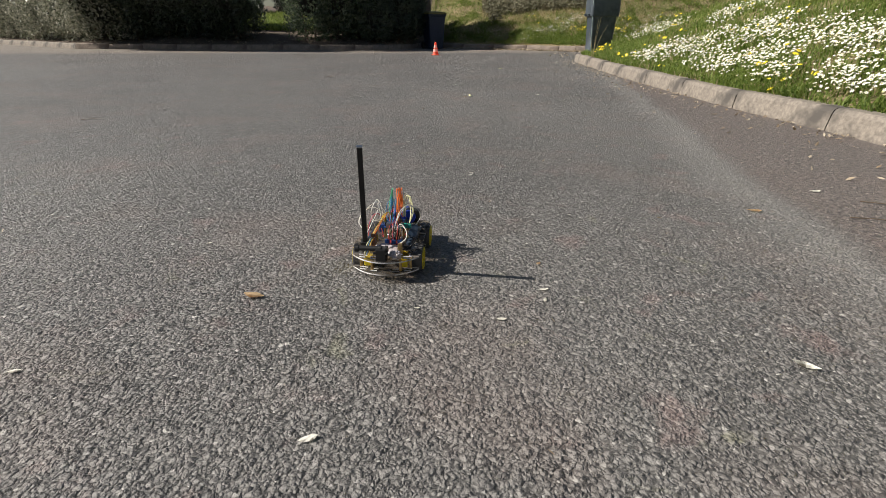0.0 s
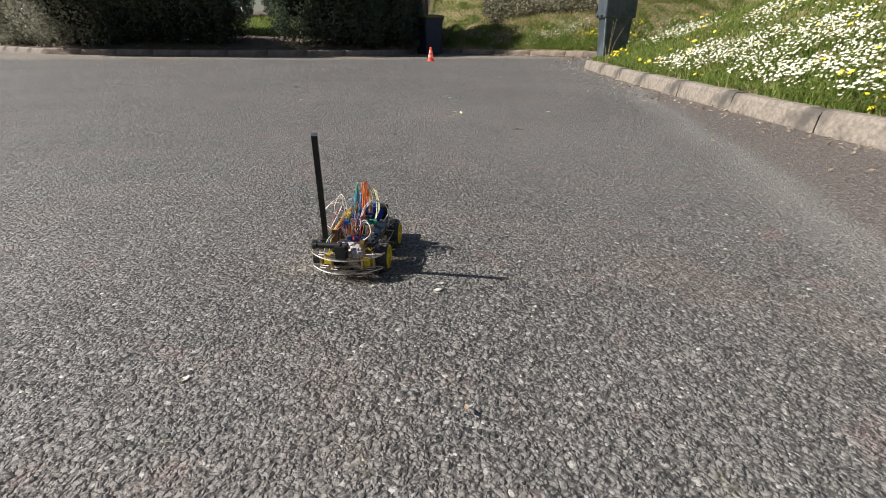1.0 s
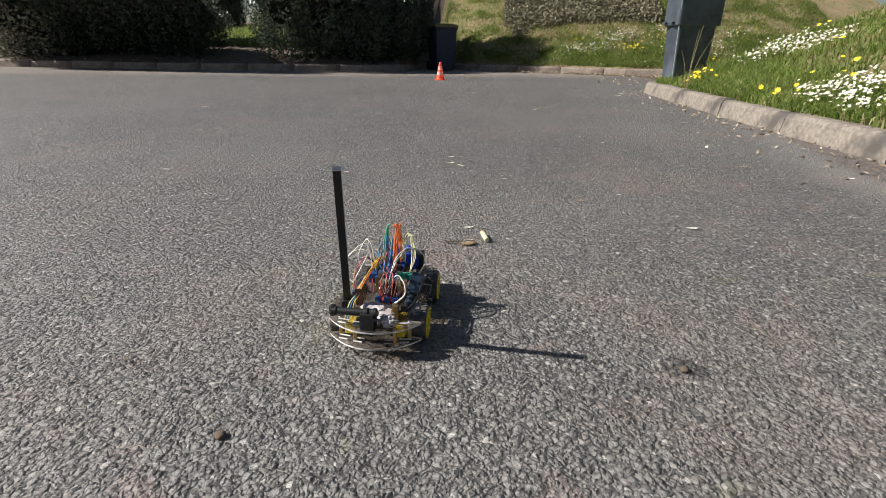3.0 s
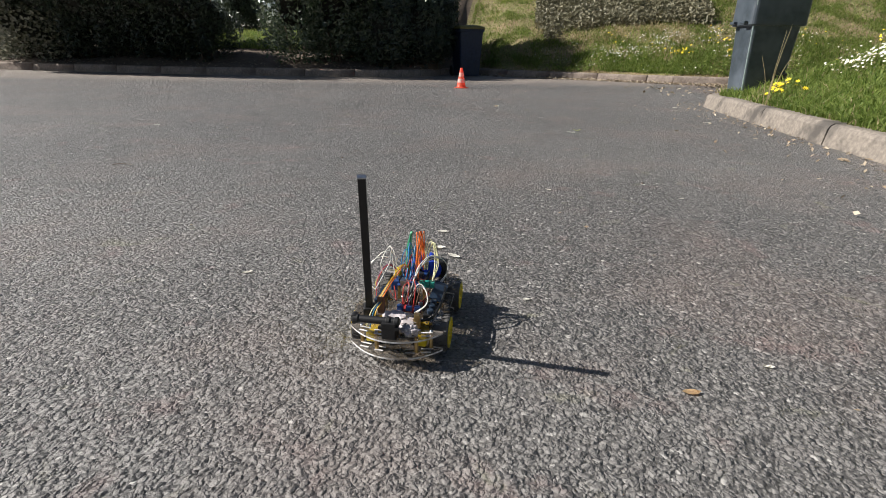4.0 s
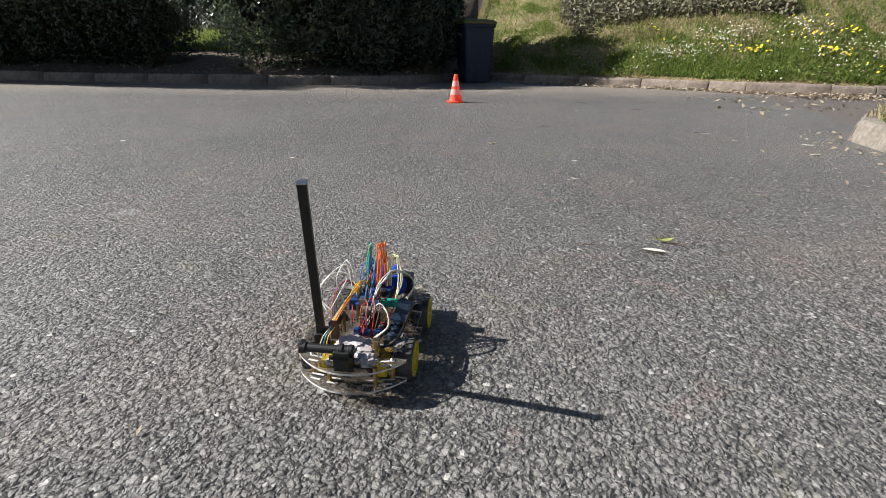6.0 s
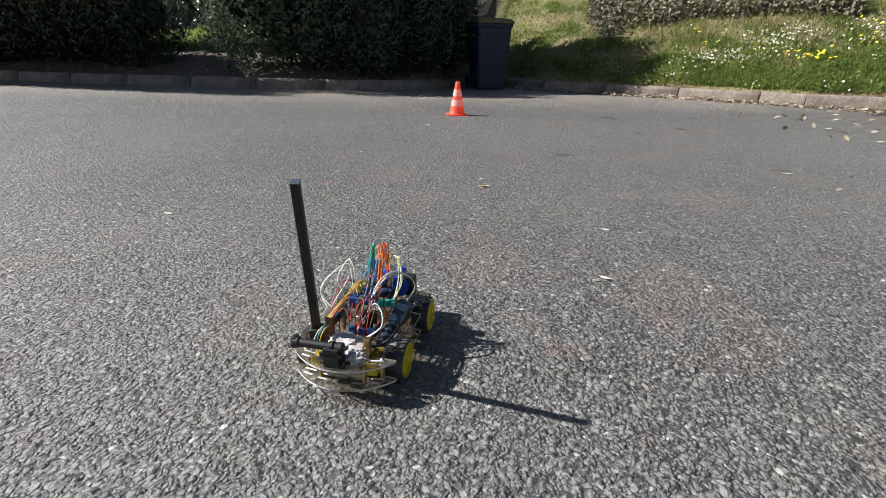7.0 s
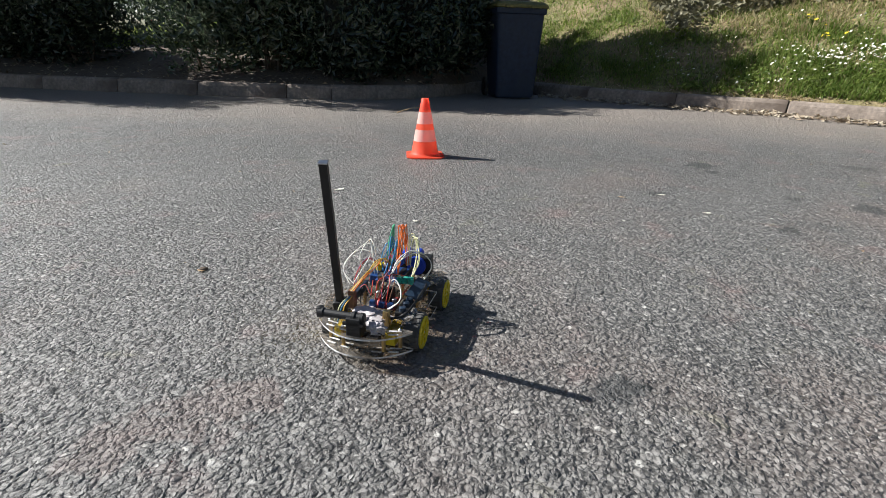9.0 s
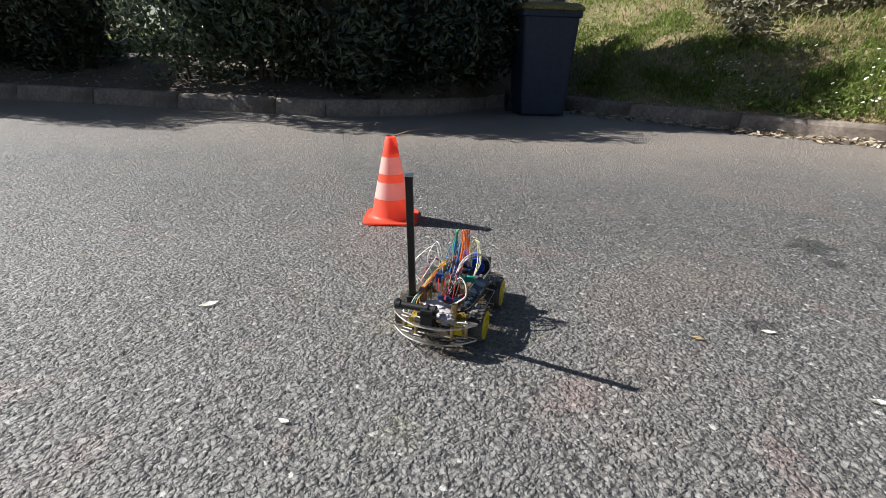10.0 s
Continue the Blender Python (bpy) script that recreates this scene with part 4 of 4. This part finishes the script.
# ---- traffic cone ----
def build_cone():
    cone = thing("traffic_cone", (0, 0, 0), 24)
    tagged(cone, "small orange plastic traffic cone with two white bands", "traffic cone")

    def r(z):
        return 0.0625 + (0.0165 - 0.0625) * (z - 0.018) / (0.26 - 0.018)

    for name, z0, z1, mat, out in (("lower_body", 0.018, 0.072, ORANGE, 0), ("white_band", 0.072, 0.124, BAND, 0.0008), ("middle_body", 0.124, 0.150, ORANGE, 0), ("white_band", 0.150, 0.202, BAND, 0.0008), ("tip", 0.202, 0.26, ORANGE, 0)):
        prof = [(r(z0) + out, z0), (r(z1) + out, z1)]
        if name == "tip":
            prof += [(r(z1) - 0.002, z1 + 0.002), (r(z1) - 0.005, z1), (r(z0) - 0.004, z0 + 0.01)]
        if name == "lower_body":
            prof = [(0.082, 0.007), (0.071, 0.010), (0.066, 0.014)] + prof
        part(name, lathe(prof, 40, cap=False), mat, cone, "white reflective band" if mat is BAND else "", True)
    base = box((0.172, 0.172, 0.005), (0, 0, 0.0055), 0.0)
    edges = [e for e in base.edges if abs(e.verts[0].co.z - e.verts[1].co.z) > 0.003]
    bmesh.ops.bevel(base, geom=edges, offset=0.03, segments=5, affect="EDGES", profile=0.5)
    part("base", base, ORANGE, cone)
    for a in range(4):
        part("foot", box((0.03, 0.03, 0.006), (0.06 * math.cos(radians(45 + 90 * a)), 0.06 * math.sin(radians(45 + 90 * a)), 0.003), 0.001), ORANGE, cone)


plant_hedges()
plant_grass()
plant_flowers()
scatter_litter()
scatter_leaves()
wheelie_bin("wheelie_bin", 0.53, 0.56, 0.94, BIN_BLUE, LID_YELLOW, (-0.385, 3.47, 0.0), 30, "dark blue-grey wheelie bin with mossy yellow lid against kerb")
wheelie_bin("wheelie_bin", 0.37, 0.51, 0.97, BIN_GREEN, BIN_GREEN, (3.05, -1.87, 0.15), -82, "dark green wheelie bin standing on the grass behind the kerb end", 0.6)
build_cone()
dry_stalks()


# ---- robot car ----
# in its own space y is ahead, x to its right
SHIFT = -0.009
WHEEL_X, WHEEL_Y, WHEEL_R = 0.0715, 0.074, 0.033


def plate_mesh(z, thick=0.003):
    right = []
    for i in range(13):
        a = i / 12
        right.append((0.08 * a, -0.160 + 0.042 * a ** 2.2))
    right += [(0.08, -0.113), (0.056, -0.111), (0.055, -0.037), (0.078, -0.034), (0.078, 0.034), (0.055, 0.037), (0.056, 0.111), (0.078, 0.115)]
    for i in range(8):
        a = 1 - i / 7
        right.append((0.076 * a, 0.142 - 0.022 * a ** 2))
    line = right + [(-x, y) for x, y in reversed(right[1:-1])]
    bm = bmesh.new()
    lo, hi = [bm.verts.new((x, y, z)) for x, y in line], [bm.verts.new((x, y, z + thick)) for x, y in line]
    bm.faces.new(lo[::-1])
    bm.faces.new(hi)
    n = len(line)
    for i in range(n):
        f = bm.faces.new((lo[i], lo[(i + 1) % n], hi[(i + 1) % n], hi[i]))
        f.material_index = 1
    return bm


def crumpled(size, at, seed, flat=0.5):
    bm = bmesh.new()
    bmesh.ops.create_icosphere(bm, subdivisions=4, radius=1.0)
    for v in bm.verts:
        w = v.co.normalized()
        k = 0.9 + 0.5 * noise.noise(w * 2.1 + Vector((seed, 0, 0))) + 0.3 * abs(noise.noise(w * 5.5 + Vector((0, seed, 0)))) - 0.12 * abs(noise.noise(w * 9 + Vector((seed, seed, 0))))
        v.co = Vector((w.x * size[0], w.y * size[1], w.z * size[2])) * k + Vector(at)
    return bm


def build_robot():
    car = thing("robot_car")
    tagged(car, "home-built clear acrylic robot car with yellow wheels and jumper wires", "robot car")

    def add(name, bm, material, label="", smooth=False, parent=None):
        ob = part(name, bm, material, parent or car, label, smooth)
        if parent is None:
            ob.location.x = SHIFT
        return ob

    add("lower_plate", plate_mesh(0.022), [ACRYLIC, EDGE], "clear acrylic chassis plate")
    add("upper_plate", plate_mesh(0.053), [ACRYLIC, EDGE], "clear acrylic chassis plate")
    # slot rims cut in the plate ends
    for z in (0.0255, 0.0565):
        for y, s in ((-0.128, 1), (-0.139, 0.8), (0.122, 1)):
            for x in (-0.052, -0.025, 0.028, 0.054):
                yy = y + (abs(x) - 0.03) * 0.25 * (1 if y < 0 else -0.5)
                slot = box((0.02 * s, 0.0032, 0.001), (x, yy, z), 0.0004, Matrix.Rotation(x * 4 * (1 if y < 0 else -1), 3, "Z"))
                add("slot_rim", slot, EDGE)
    for x, y in ((-0.06, -0.118), (0.06, -0.118), (-0.03, -0.135), (0.038, -0.134), (-0.05, 0.0), (0.05, 0.0), (-0.055, 0.122), (0.055, 0.122)):
        add("standoff", lathe([(0.0035, 0.025), (0.0035, 0.053)], 6, "z", (x, y, 0)), BRASS, "brass hexagonal spacer")
        add("screw", lathe([(0.0028, 0.056), (0.003, 0.0585), (0.0015, 0.0595)], 10, "z", (x, y, 0)), STEEL)
    # gear motors
    for sx in (-1, 1):
        for sy in (-1, 1):
            gear = add("gear_motor", box((0.019, 0.056, 0.022), (sx * 0.043, sy * 0.094, 0.039), 0.003), RIM_YELLOW, "yellow plastic gearbox")
            add("motor_can", lathe([(0.009, -0.014), (0.0095, -0.012), (0.0095, 0.012), (0.006, 0.014)], 18, "y", (sx * 0.043, sy * 0.05, 0.039)), STEEL, parent=gear)
            add("shaft", lathe([(0.0028, -0.02), (0.0028, 0.02)], 8, "x", (sx * 0.055, sy * WHEEL_Y, 0.033)), PETAL, parent=gear)
    # wheels, at their own origin
    wheels = []
    for sx in (-1, 1):
        for sy in (-1, 1):
            hw, r = 0.014, WHEEL_R
            tyre = lathe([(0.0265, -hw + 0.001), (0.029, -hw), (r - 0.0022, -hw + 0.0012), (r - 0.0012, -hw + 0.004), (r - 0.0012, hw - 0.004), (r - 0.0022, hw - 0.0012), (0.029, hw), (0.0265, hw - 0.001)], 40, "x", cap=False)
            for i in range(22):
                a = 2 * math.pi * i / 22
                for side in (-1, 1):
                    rot = Matrix.Rotation(a + side * 0.07, 3, "X") @ Matrix.Rotation(side * 0.35, 3, "Z")
                    c = Matrix.Rotation(a + side * 0.07, 3, "X") @ Vector((side * 0.006, 0, r - 0.0012))
                    box((0.011, 0.0036, 0.0026), c, 0, rot, tyre)
            wheel = part("wheel", tyre, RUBBER, car, "black treaded rubber tyre with yellow rim")
            wheel.location = (SHIFT + sx * WHEEL_X, sy * WHEEL_Y, r)
            rim = lathe([(0.0, sx * 0.0125), (0.006, sx * 0.0128), (0.0065, sx * 0.0165), (0.009, sx * 0.0165), (0.0095, sx * 0.0138), (0.021, sx * 0.0138), (0.0225, sx * 0.0158), (0.0272, sx * 0.0152), (0.0276, sx * -0.012), (0.0235, sx * -0.012)], 40, "x", cap=False)
            for i in range(6):
                a = math.pi * i / 3
                c = Matrix.Rotation(a, 3, "X") @ Vector((sx * 0.0142, 0, 0.0155))
                box((0.0034, 0.0045, 0.013), c, 0.0008, Matrix.Rotation(a, 3, "X"), rim)
            part("rim", rim, RIM_YELLOW, wheel, "bright yellow spoked plastic rim")
            part("hub_screw", lathe([(0.003, sx * 0.0125), (0.003, sx * 0.015), (0.001, sx * 0.016)], 10, "x"), STEEL, wheel)
            wheels.append((wheel, sx, sy))
    # the tall black rod on its bracket at the tail
    low, high = Vector((-0.055, -0.087, 0.06)), Vector((-0.041, -0.143, 0.3205))
    tilt = (high - low).to_track_quat("Z", "Y").to_matrix()
    mid = (low + high) / 2
    add("rod", box((0.012, 0.011, (high - low).length), mid, 0.0012, tilt), BLACK, "tall black square rod leaning slightly back")
    add("rod_cap", box((0.0138, 0.0125, 0.002), high, 0.0008, tilt), STEEL, "pale worn end cap")
    add("rod_foot", box((0.022, 0.02, 0.028), low + Vector((0.001, -0.002, 0.008)), 0.003, tilt), BLACK)
    arm = add("cross_tube", lathe([(0.005, -0.04), (0.008, -0.038), (0.008, -0.03), (0.0062, -0.028), (0.0062, 0.016), (0.0085, 0.018), (0.0085, 0.023), (0.0065, 0.025), (0.0065, 0.03), (0.0085, 0.032), (0.0085, 0.037), (0.005, 0.039)], 20, "x", (-0.027, -0.142, 0.083)), BLACK, "ribbed black plastic tube")
    add("end_knob", box((0.010, 0.014, 0.018), (-0.064, -0.14, 0.083), 0.004), BLACK, parent=arm)
    servo = add("servo", box((0.024, 0.024, 0.032), (-0.004, -0.142, 0.069), 0.002), BLACK, "small black servo motor")
    add("mounting_ear", box((0.034, 0.004, 0.006), (-0.004, -0.152, 0.076), 0.001), BLACK, parent=servo)
    # tape and paper
    add("tape_lump", crumpled((0.015, 0.011, 0.009), (0.027, -0.137, 0.067), 3), PAPER, "crumpled whitish tape")
    add("tape_sheet", crumpled((0.032, 0.024, 0.009), (0.002, -0.102, 0.066), 5), PAPER, "crumpled white paper under the wires")
    add("wheel_tape", crumpled((0.02, 0.03, 0.012), (0.062, 0.076, 0.062), 8), TAPE, "crumpled clear tape over the wheel")
    add("wheel_tape", crumpled((0.018, 0.024, 0.01), (0.06, -0.078, 0.06), 12), TAPE, "crumpled clear tape over the wheel")
    add("side_tape", crumpled((0.010, 0.016, 0.012), (-0.070, -0.088, 0.072), 9), ACRYLIC, "clear tape over the wheel")
    add("plug", box((0.011, 0.011, 0.032), (-0.034, -0.086, 0.083), 0.001), WOOD, "brown connector plug")
    add("plug", box((0.010, 0.010, 0.026), (0.034, -0.108, 0.070), 0.001), BRASS)
    # dark clutter along the right flank
    cell = add("power_board", box((0.022, 0.05, 0.012), (0.05, -0.062, 0.064), 0.002), BLACK, "black power board by the wheel")
    for y in (-0.08, -0.062, -0.045):
        add("coil", lathe([(0.0055, 0.07), (0.006, 0.071), (0.006, 0.077), (0.004, 0.078)], 12, "z", (0.051, y, 0)), BOARD_DARK, parent=cell)
    add("socket_strip", box((0.012, 0.06, 0.014), (-0.052, -0.02, 0.065), 0.0015), BOARD_DARK, "dark pin socket strip")
    add("spare_cable", tube(smooth_path([(0.03, -0.1, 0.062), (0.058, -0.09, 0.07), (0.066, -0.03, 0.078), (0.058, 0.03, 0.072), (0.03, 0.05, 0.066)], 6), 0.0022, 6), BLACK, "black sheathed cable", True)
    # boards
    drv = add("driver_board", box((0.044, 0.044, 0.0016), (0.012, -0.052, 0.066), 0.0003), BOARD_RED, "red motor driver board")
    for i in range(6):
        add("heat_sink_fin", box((0.0016, 0.016, 0.024), (0.002 + i * 0.0042, -0.046, 0.080), 0), BLACK, parent=drv)
    for i, x in enumerate((-0.004, 0.012, 0.027)):
        add("terminal", box((0.011, 0.008, 0.010), (x, -0.071, 0.072), 0.001), BOARD_BLUE, parent=drv)
    for i, (x, y) in enumerate(((0.03, -0.06), (-0.006, -0.04))):
        add("capacitor", lathe([(0.004, 0.067), (0.004, 0.079), (0.003, 0.08)], 14, "z", (x, y, 0)), STEEL, parent=drv)
    side = add("side_panel", box((0.026, 0.075, 0.002), (0.054, -0.004, 0.076), 0.0004, Matrix.Rotation(radians(18), 3, "Y")), BOARD_DARK, "dark blue circuit board on the flank")
    uno = add("controller_board", box((0.054, 0.068, 0.0016), (0.002, 0.024, 0.084), 0.0003), BOARD_BLUE, "blue controller board")
    for x in (-0.022, 0.026):
        add("pin_header", box((0.0026, 0.05, 0.0085), (x, 0.024, 0.0892), 0.0003), BLACK, parent=uno)
    add("usb_socket", box((0.012, 0.016, 0.011), (-0.012, -0.006, 0.0905), 0.0008), STEEL, parent=uno)
    add("chip", box((0.008, 0.034, 0.004), (0.012, 0.03, 0.087), 0.0004), BLACK, parent=uno)
    for i in range(3):
        add("terminal", box((0.009, 0.01, 0.011), (0.022 + 0.0098 * i, -0.008, 0.091), 0.001), TEAL, "teal screw terminal", parent=uno)
    for x, y in ((-0.022, -0.006), (0.026, -0.006), (-0.022, 0.055), (0.026, 0.055)):
        add("standoff", lathe([(0.0028, 0.056), (0.0028, 0.084)], 6, "z", (x, y, 0)), BRASS)
    add("relay_block", box((0.018, 0.024, 0.020), (-0.030, 0.012, 0.078), 0.0015), BOARD_BLUE, "blue block on the deck")
    add("yellow_block", box((0.012, 0.016, 0.016), (-0.034, 0.04, 0.088), 0.002), RIM_YELLOW)
    pack = add("battery_holder", box((0.062, 0.05, 0.026), (0.0, 0.112, 0.070), 0.003), BLACK, "black battery holder")
    for x in (-0.012, 0.012):
        add("battery", lathe([(0.0085, -0.032), (0.009, -0.031), (0.009, 0.031), (0.0085, 0.032)], 20, "y", (x, 0.112, 0.084)), CELL_BLUE, "blue sleeved battery cell", parent=pack)
    eye = add("sensor_head", box((0.044, 0.02, 0.036), (0.034, 0.078, 0.088), 0.003), BLACK, "black block with a blue disc")
    add("sensor_disc", lathe([(0.0175, -0.008), (0.0175, 0.0), (0.014, 0.001)], 26, "y", (0.030, 0.066, 0.09)), CELL_BLUE, parent=eye)
    # jumper wires: colour, start, top, end
    rnd = random.Random(3)

    def wire(colour, a, tops, b, r=0.0011):
        pts = [a] + tops + [b]
        add("wire", tube(smooth_path(pts, 6), r * 0.8, 6), WIRES[colour], colour + " jumper wire", True)

    def j(s):
        return rnd.uniform(-s, s)

    for i in range(5):
        x = 0.006 + i * 0.0014
        wire("orange", (x + j(0.002), 0.012 + j(0.01), 0.092), [(x - 0.002 + j(0.002), 0.035 + j(0.006), 0.135 + j(0.006)), (x + j(0.004), 0.046 + j(0.004), 0.168 + j(0.007)), (x + 0.003, 0.052 + j(0.004), 0.148)], (x + 0.005 + j(0.004), 0.058 + j(0.008), 0.092), 0.0013)
    for i in range(3):
        x = -0.012 + i * 0.002
        wire("green", (x, 0.02 + j(0.01), 0.092), [(x - 0.004, 0.04, 0.138 + j(0.006)), (x + 0.001 + j(0.003), 0.05, 0.167 + j(0.005)), (x - 0.004, 0.056, 0.14)], (x - 0.006, 0.06, 0.092), 0.0012)
    for i in range(6):
        x = -0.018 + i * 0.003
        wire("blue", (x, 0.0 + j(0.012), 0.094), [(x + j(0.008), 0.02 + j(0.01), 0.12 + j(0.012)), (x + 0.006 + j(0.008), 0.042, 0.142 + j(0.012))], (x + 0.012 + j(0.006), 0.058, 0.093), 0.0013)
    for i in range(4):
        wire("cream", (0.016 + i * 0.002, 0.052 + j(0.006), 0.093), [(0.02 + i * 0.002, 0.05, 0.14 + j(0.01)), (0.032 + i * 0.002, 0.046 + j(0.01), 0.154 + j(0.006)), (0.044 + j(0.004), 0.03 + j(0.01), 0.12)], (0.040 + j(0.004), 0.006 + j(0.01), 0.092), 0.0012)
    for i in range(3):
        wire("white", (0.006 + i * 0.003, -0.03 + j(0.01), 0.08), [(0.014, -0.012, 0.116 + j(0.006)), (0.034 + j(0.004), 0.012, 0.135 + j(0.005)), (0.056 + j(0.004), 0.04, 0.122), (0.062, 0.052, 0.095)], (0.046 + j(0.004), 0.04, 0.068), 0.0013)
    for i in range(3):
        wire("white", (0.008 + j(0.004), -0.062, 0.078), [(0.022 + j(0.004), -0.052, 0.106 + j(0.006)), (0.042 + j(0.004), -0.058, 0.103 + j(0.004)), (0.044, -0.074, 0.085)], (0.024 + j(0.006), -0.084, 0.07), 0.0012)
    for i in range(2):
        wire("white", (-0.03 + j(0.004), 0.01 + j(0.01), 0.086), [(-0.040 + j(0.004), 0.02, 0.13 + j(0.008)), (-0.046 + j(0.006), 0.028, 0.142 + j(0.006)), (-0.052 + j(0.01), 0.02 + j(0.015), 0.12)], (-0.066 + j(0.012), 0.0 + j(0.03), 0.074), 0.0011)
    for i in range(2):
        wire("white", (-0.02, 0.03 + j(0.01), 0.096), [(-0.05, 0.028 + j(0.008), 0.13 + j(0.006)), (-0.078 + j(0.006), 0.022 + j(0.01), 0.116 + j(0.006)), (-0.088 + j(0.006), 0.006, 0.09)], (-0.07 + j(0.008), -0.012 + j(0.01), 0.066), 0.0011)
    for i in range(4):
        wire(("yellow", "cream", "yellow", "orange")[i], (-0.036 + i * 0.002, -0.09, 0.098), [(-0.03 + i * 0.002, -0.06 + j(0.006), 0.108 + j(0.006)), (-0.022 + j(0.003), -0.02, 0.118 + j(0.006)), (-0.014 + j(0.003), 0.012, 0.118)], (-0.01 + j(0.006), 0.03, 0.094), 0.0012)
    for i in range(3):
        wire(("cream", "blue", "yellow")[i], (-0.036 + i * 0.003, -0.096, 0.092), [(-0.044 + i * 0.004, -0.112, 0.082)], (-0.05 + i * 0.006, -0.124, 0.058), 0.0012)
    for i in range(7):
        x = 0.0 + i * 0.004
        wire(("red", "brown", "red", "purple", "black", "red", "brown")[i], (x, -0.072 + j(0.004), 0.078), [(x + j(0.006), -0.056, 0.104 + j(0.006)), (x + j(0.006), -0.034 + j(0.008), 0.112 + j(0.006))], (x + j(0.008), -0.004 + j(0.01), 0.093), 0.0012)
    for i in range(6):
        x = -0.014 + i * 0.004
        wire(("red", "purple", "red", "black", "purple", "brown")[i], (x, 0.01, 0.093), [(x + j(0.008), 0.03, 0.118 + j(0.01)), (x + j(0.01), 0.05 + j(0.006), 0.12 + j(0.008))], (x + j(0.01), 0.075 + j(0.008), 0.086), 0.0012)
    for sx in (-1, 1):
        for sy in (-1, 1):
            for c, o in (("red", 0.004), ("black", -0.004)):
                wire(c, (sx * 0.036, sy * 0.046 + o, 0.046), [(sx * (0.048 + o), sy * 0.03, 0.062), (sx * 0.04, sy * 0.02, 0.078)], (sx * 0.024 + 0.008, -0.05 + j(0.01), 0.074), 0.001)
    for i in range(3):
        wire(("red", "purple", "brown")[i], (-0.062, -0.02 + i * 0.012, 0.058), [(-0.066, 0.0 + i * 0.01, 0.088 + j(0.006)), (-0.05, 0.02 + i * 0.006, 0.108 + j(0.006))], (-0.03, 0.036, 0.09), 0.0011)
    return car, wheels


robot, robot_wheels = build_robot()

# seconds, x, y, heading
ROBOT_ROWS = [
    (0, 0.906, -10.445, -0.5),
    (0.5, 0.879, -9.939, -0.8),
    (1, 0.870, -9.449, -0.2),
    (1.5, 0.845, -8.943, -2.3),
    (2, 0.849, -8.458, -0.9),
    (2.5, 0.835, -7.968, 0.6),
    (2.7, 0.825, -7.775, 0.1),
    (4, 0.820, -6.483, 0.8),
    (4.5, 0.807, -5.975, 3.2),
    (5, 0.790, -5.477, 4.3),
    (5.5, 0.768, -4.923, 4.2),
    (6, 0.740, -4.441, 5.4),
    (6.2, 0.736, -4.243, 3.0),
    (7.3, 0.673, -3.192, 2.4),
    (7.5, 0.653, -2.962, 4.6),
    (8, 0.625, -2.482, 5.3),
    (8.5, 0.585, -1.963, 6.3),
    (9, 0.532, -1.482, 5.0),
    (9.5, 0.487, -0.972, 5.6),
    (10, 0.444, -0.521, 5.6),
]


def motions():
    walk(robot, [(t, pose(x, y, 0, 0, 0, a)) for t, x, y, a in ROBOT_ROWS])
    ts = [r[0] for r in ROBOT_ROWS]
    gone = np.r_[0, np.cumsum([math.dist(a[1:3], b[1:3]) for a, b in zip(ROBOT_ROWS, ROBOT_ROWS[1:])])]
    for wheel, sx, sy in robot_wheels:
        rows = []
        for i in range(301):
            s = float(np.interp(i / 30, ts, gone))
            rows.append((i / 30, pose(SHIFT + sx * WHEEL_X, sy * WHEEL_Y, WHEEL_R, -math.degrees(s / WHEEL_R))))
        walk(wheel, rows)


motions()
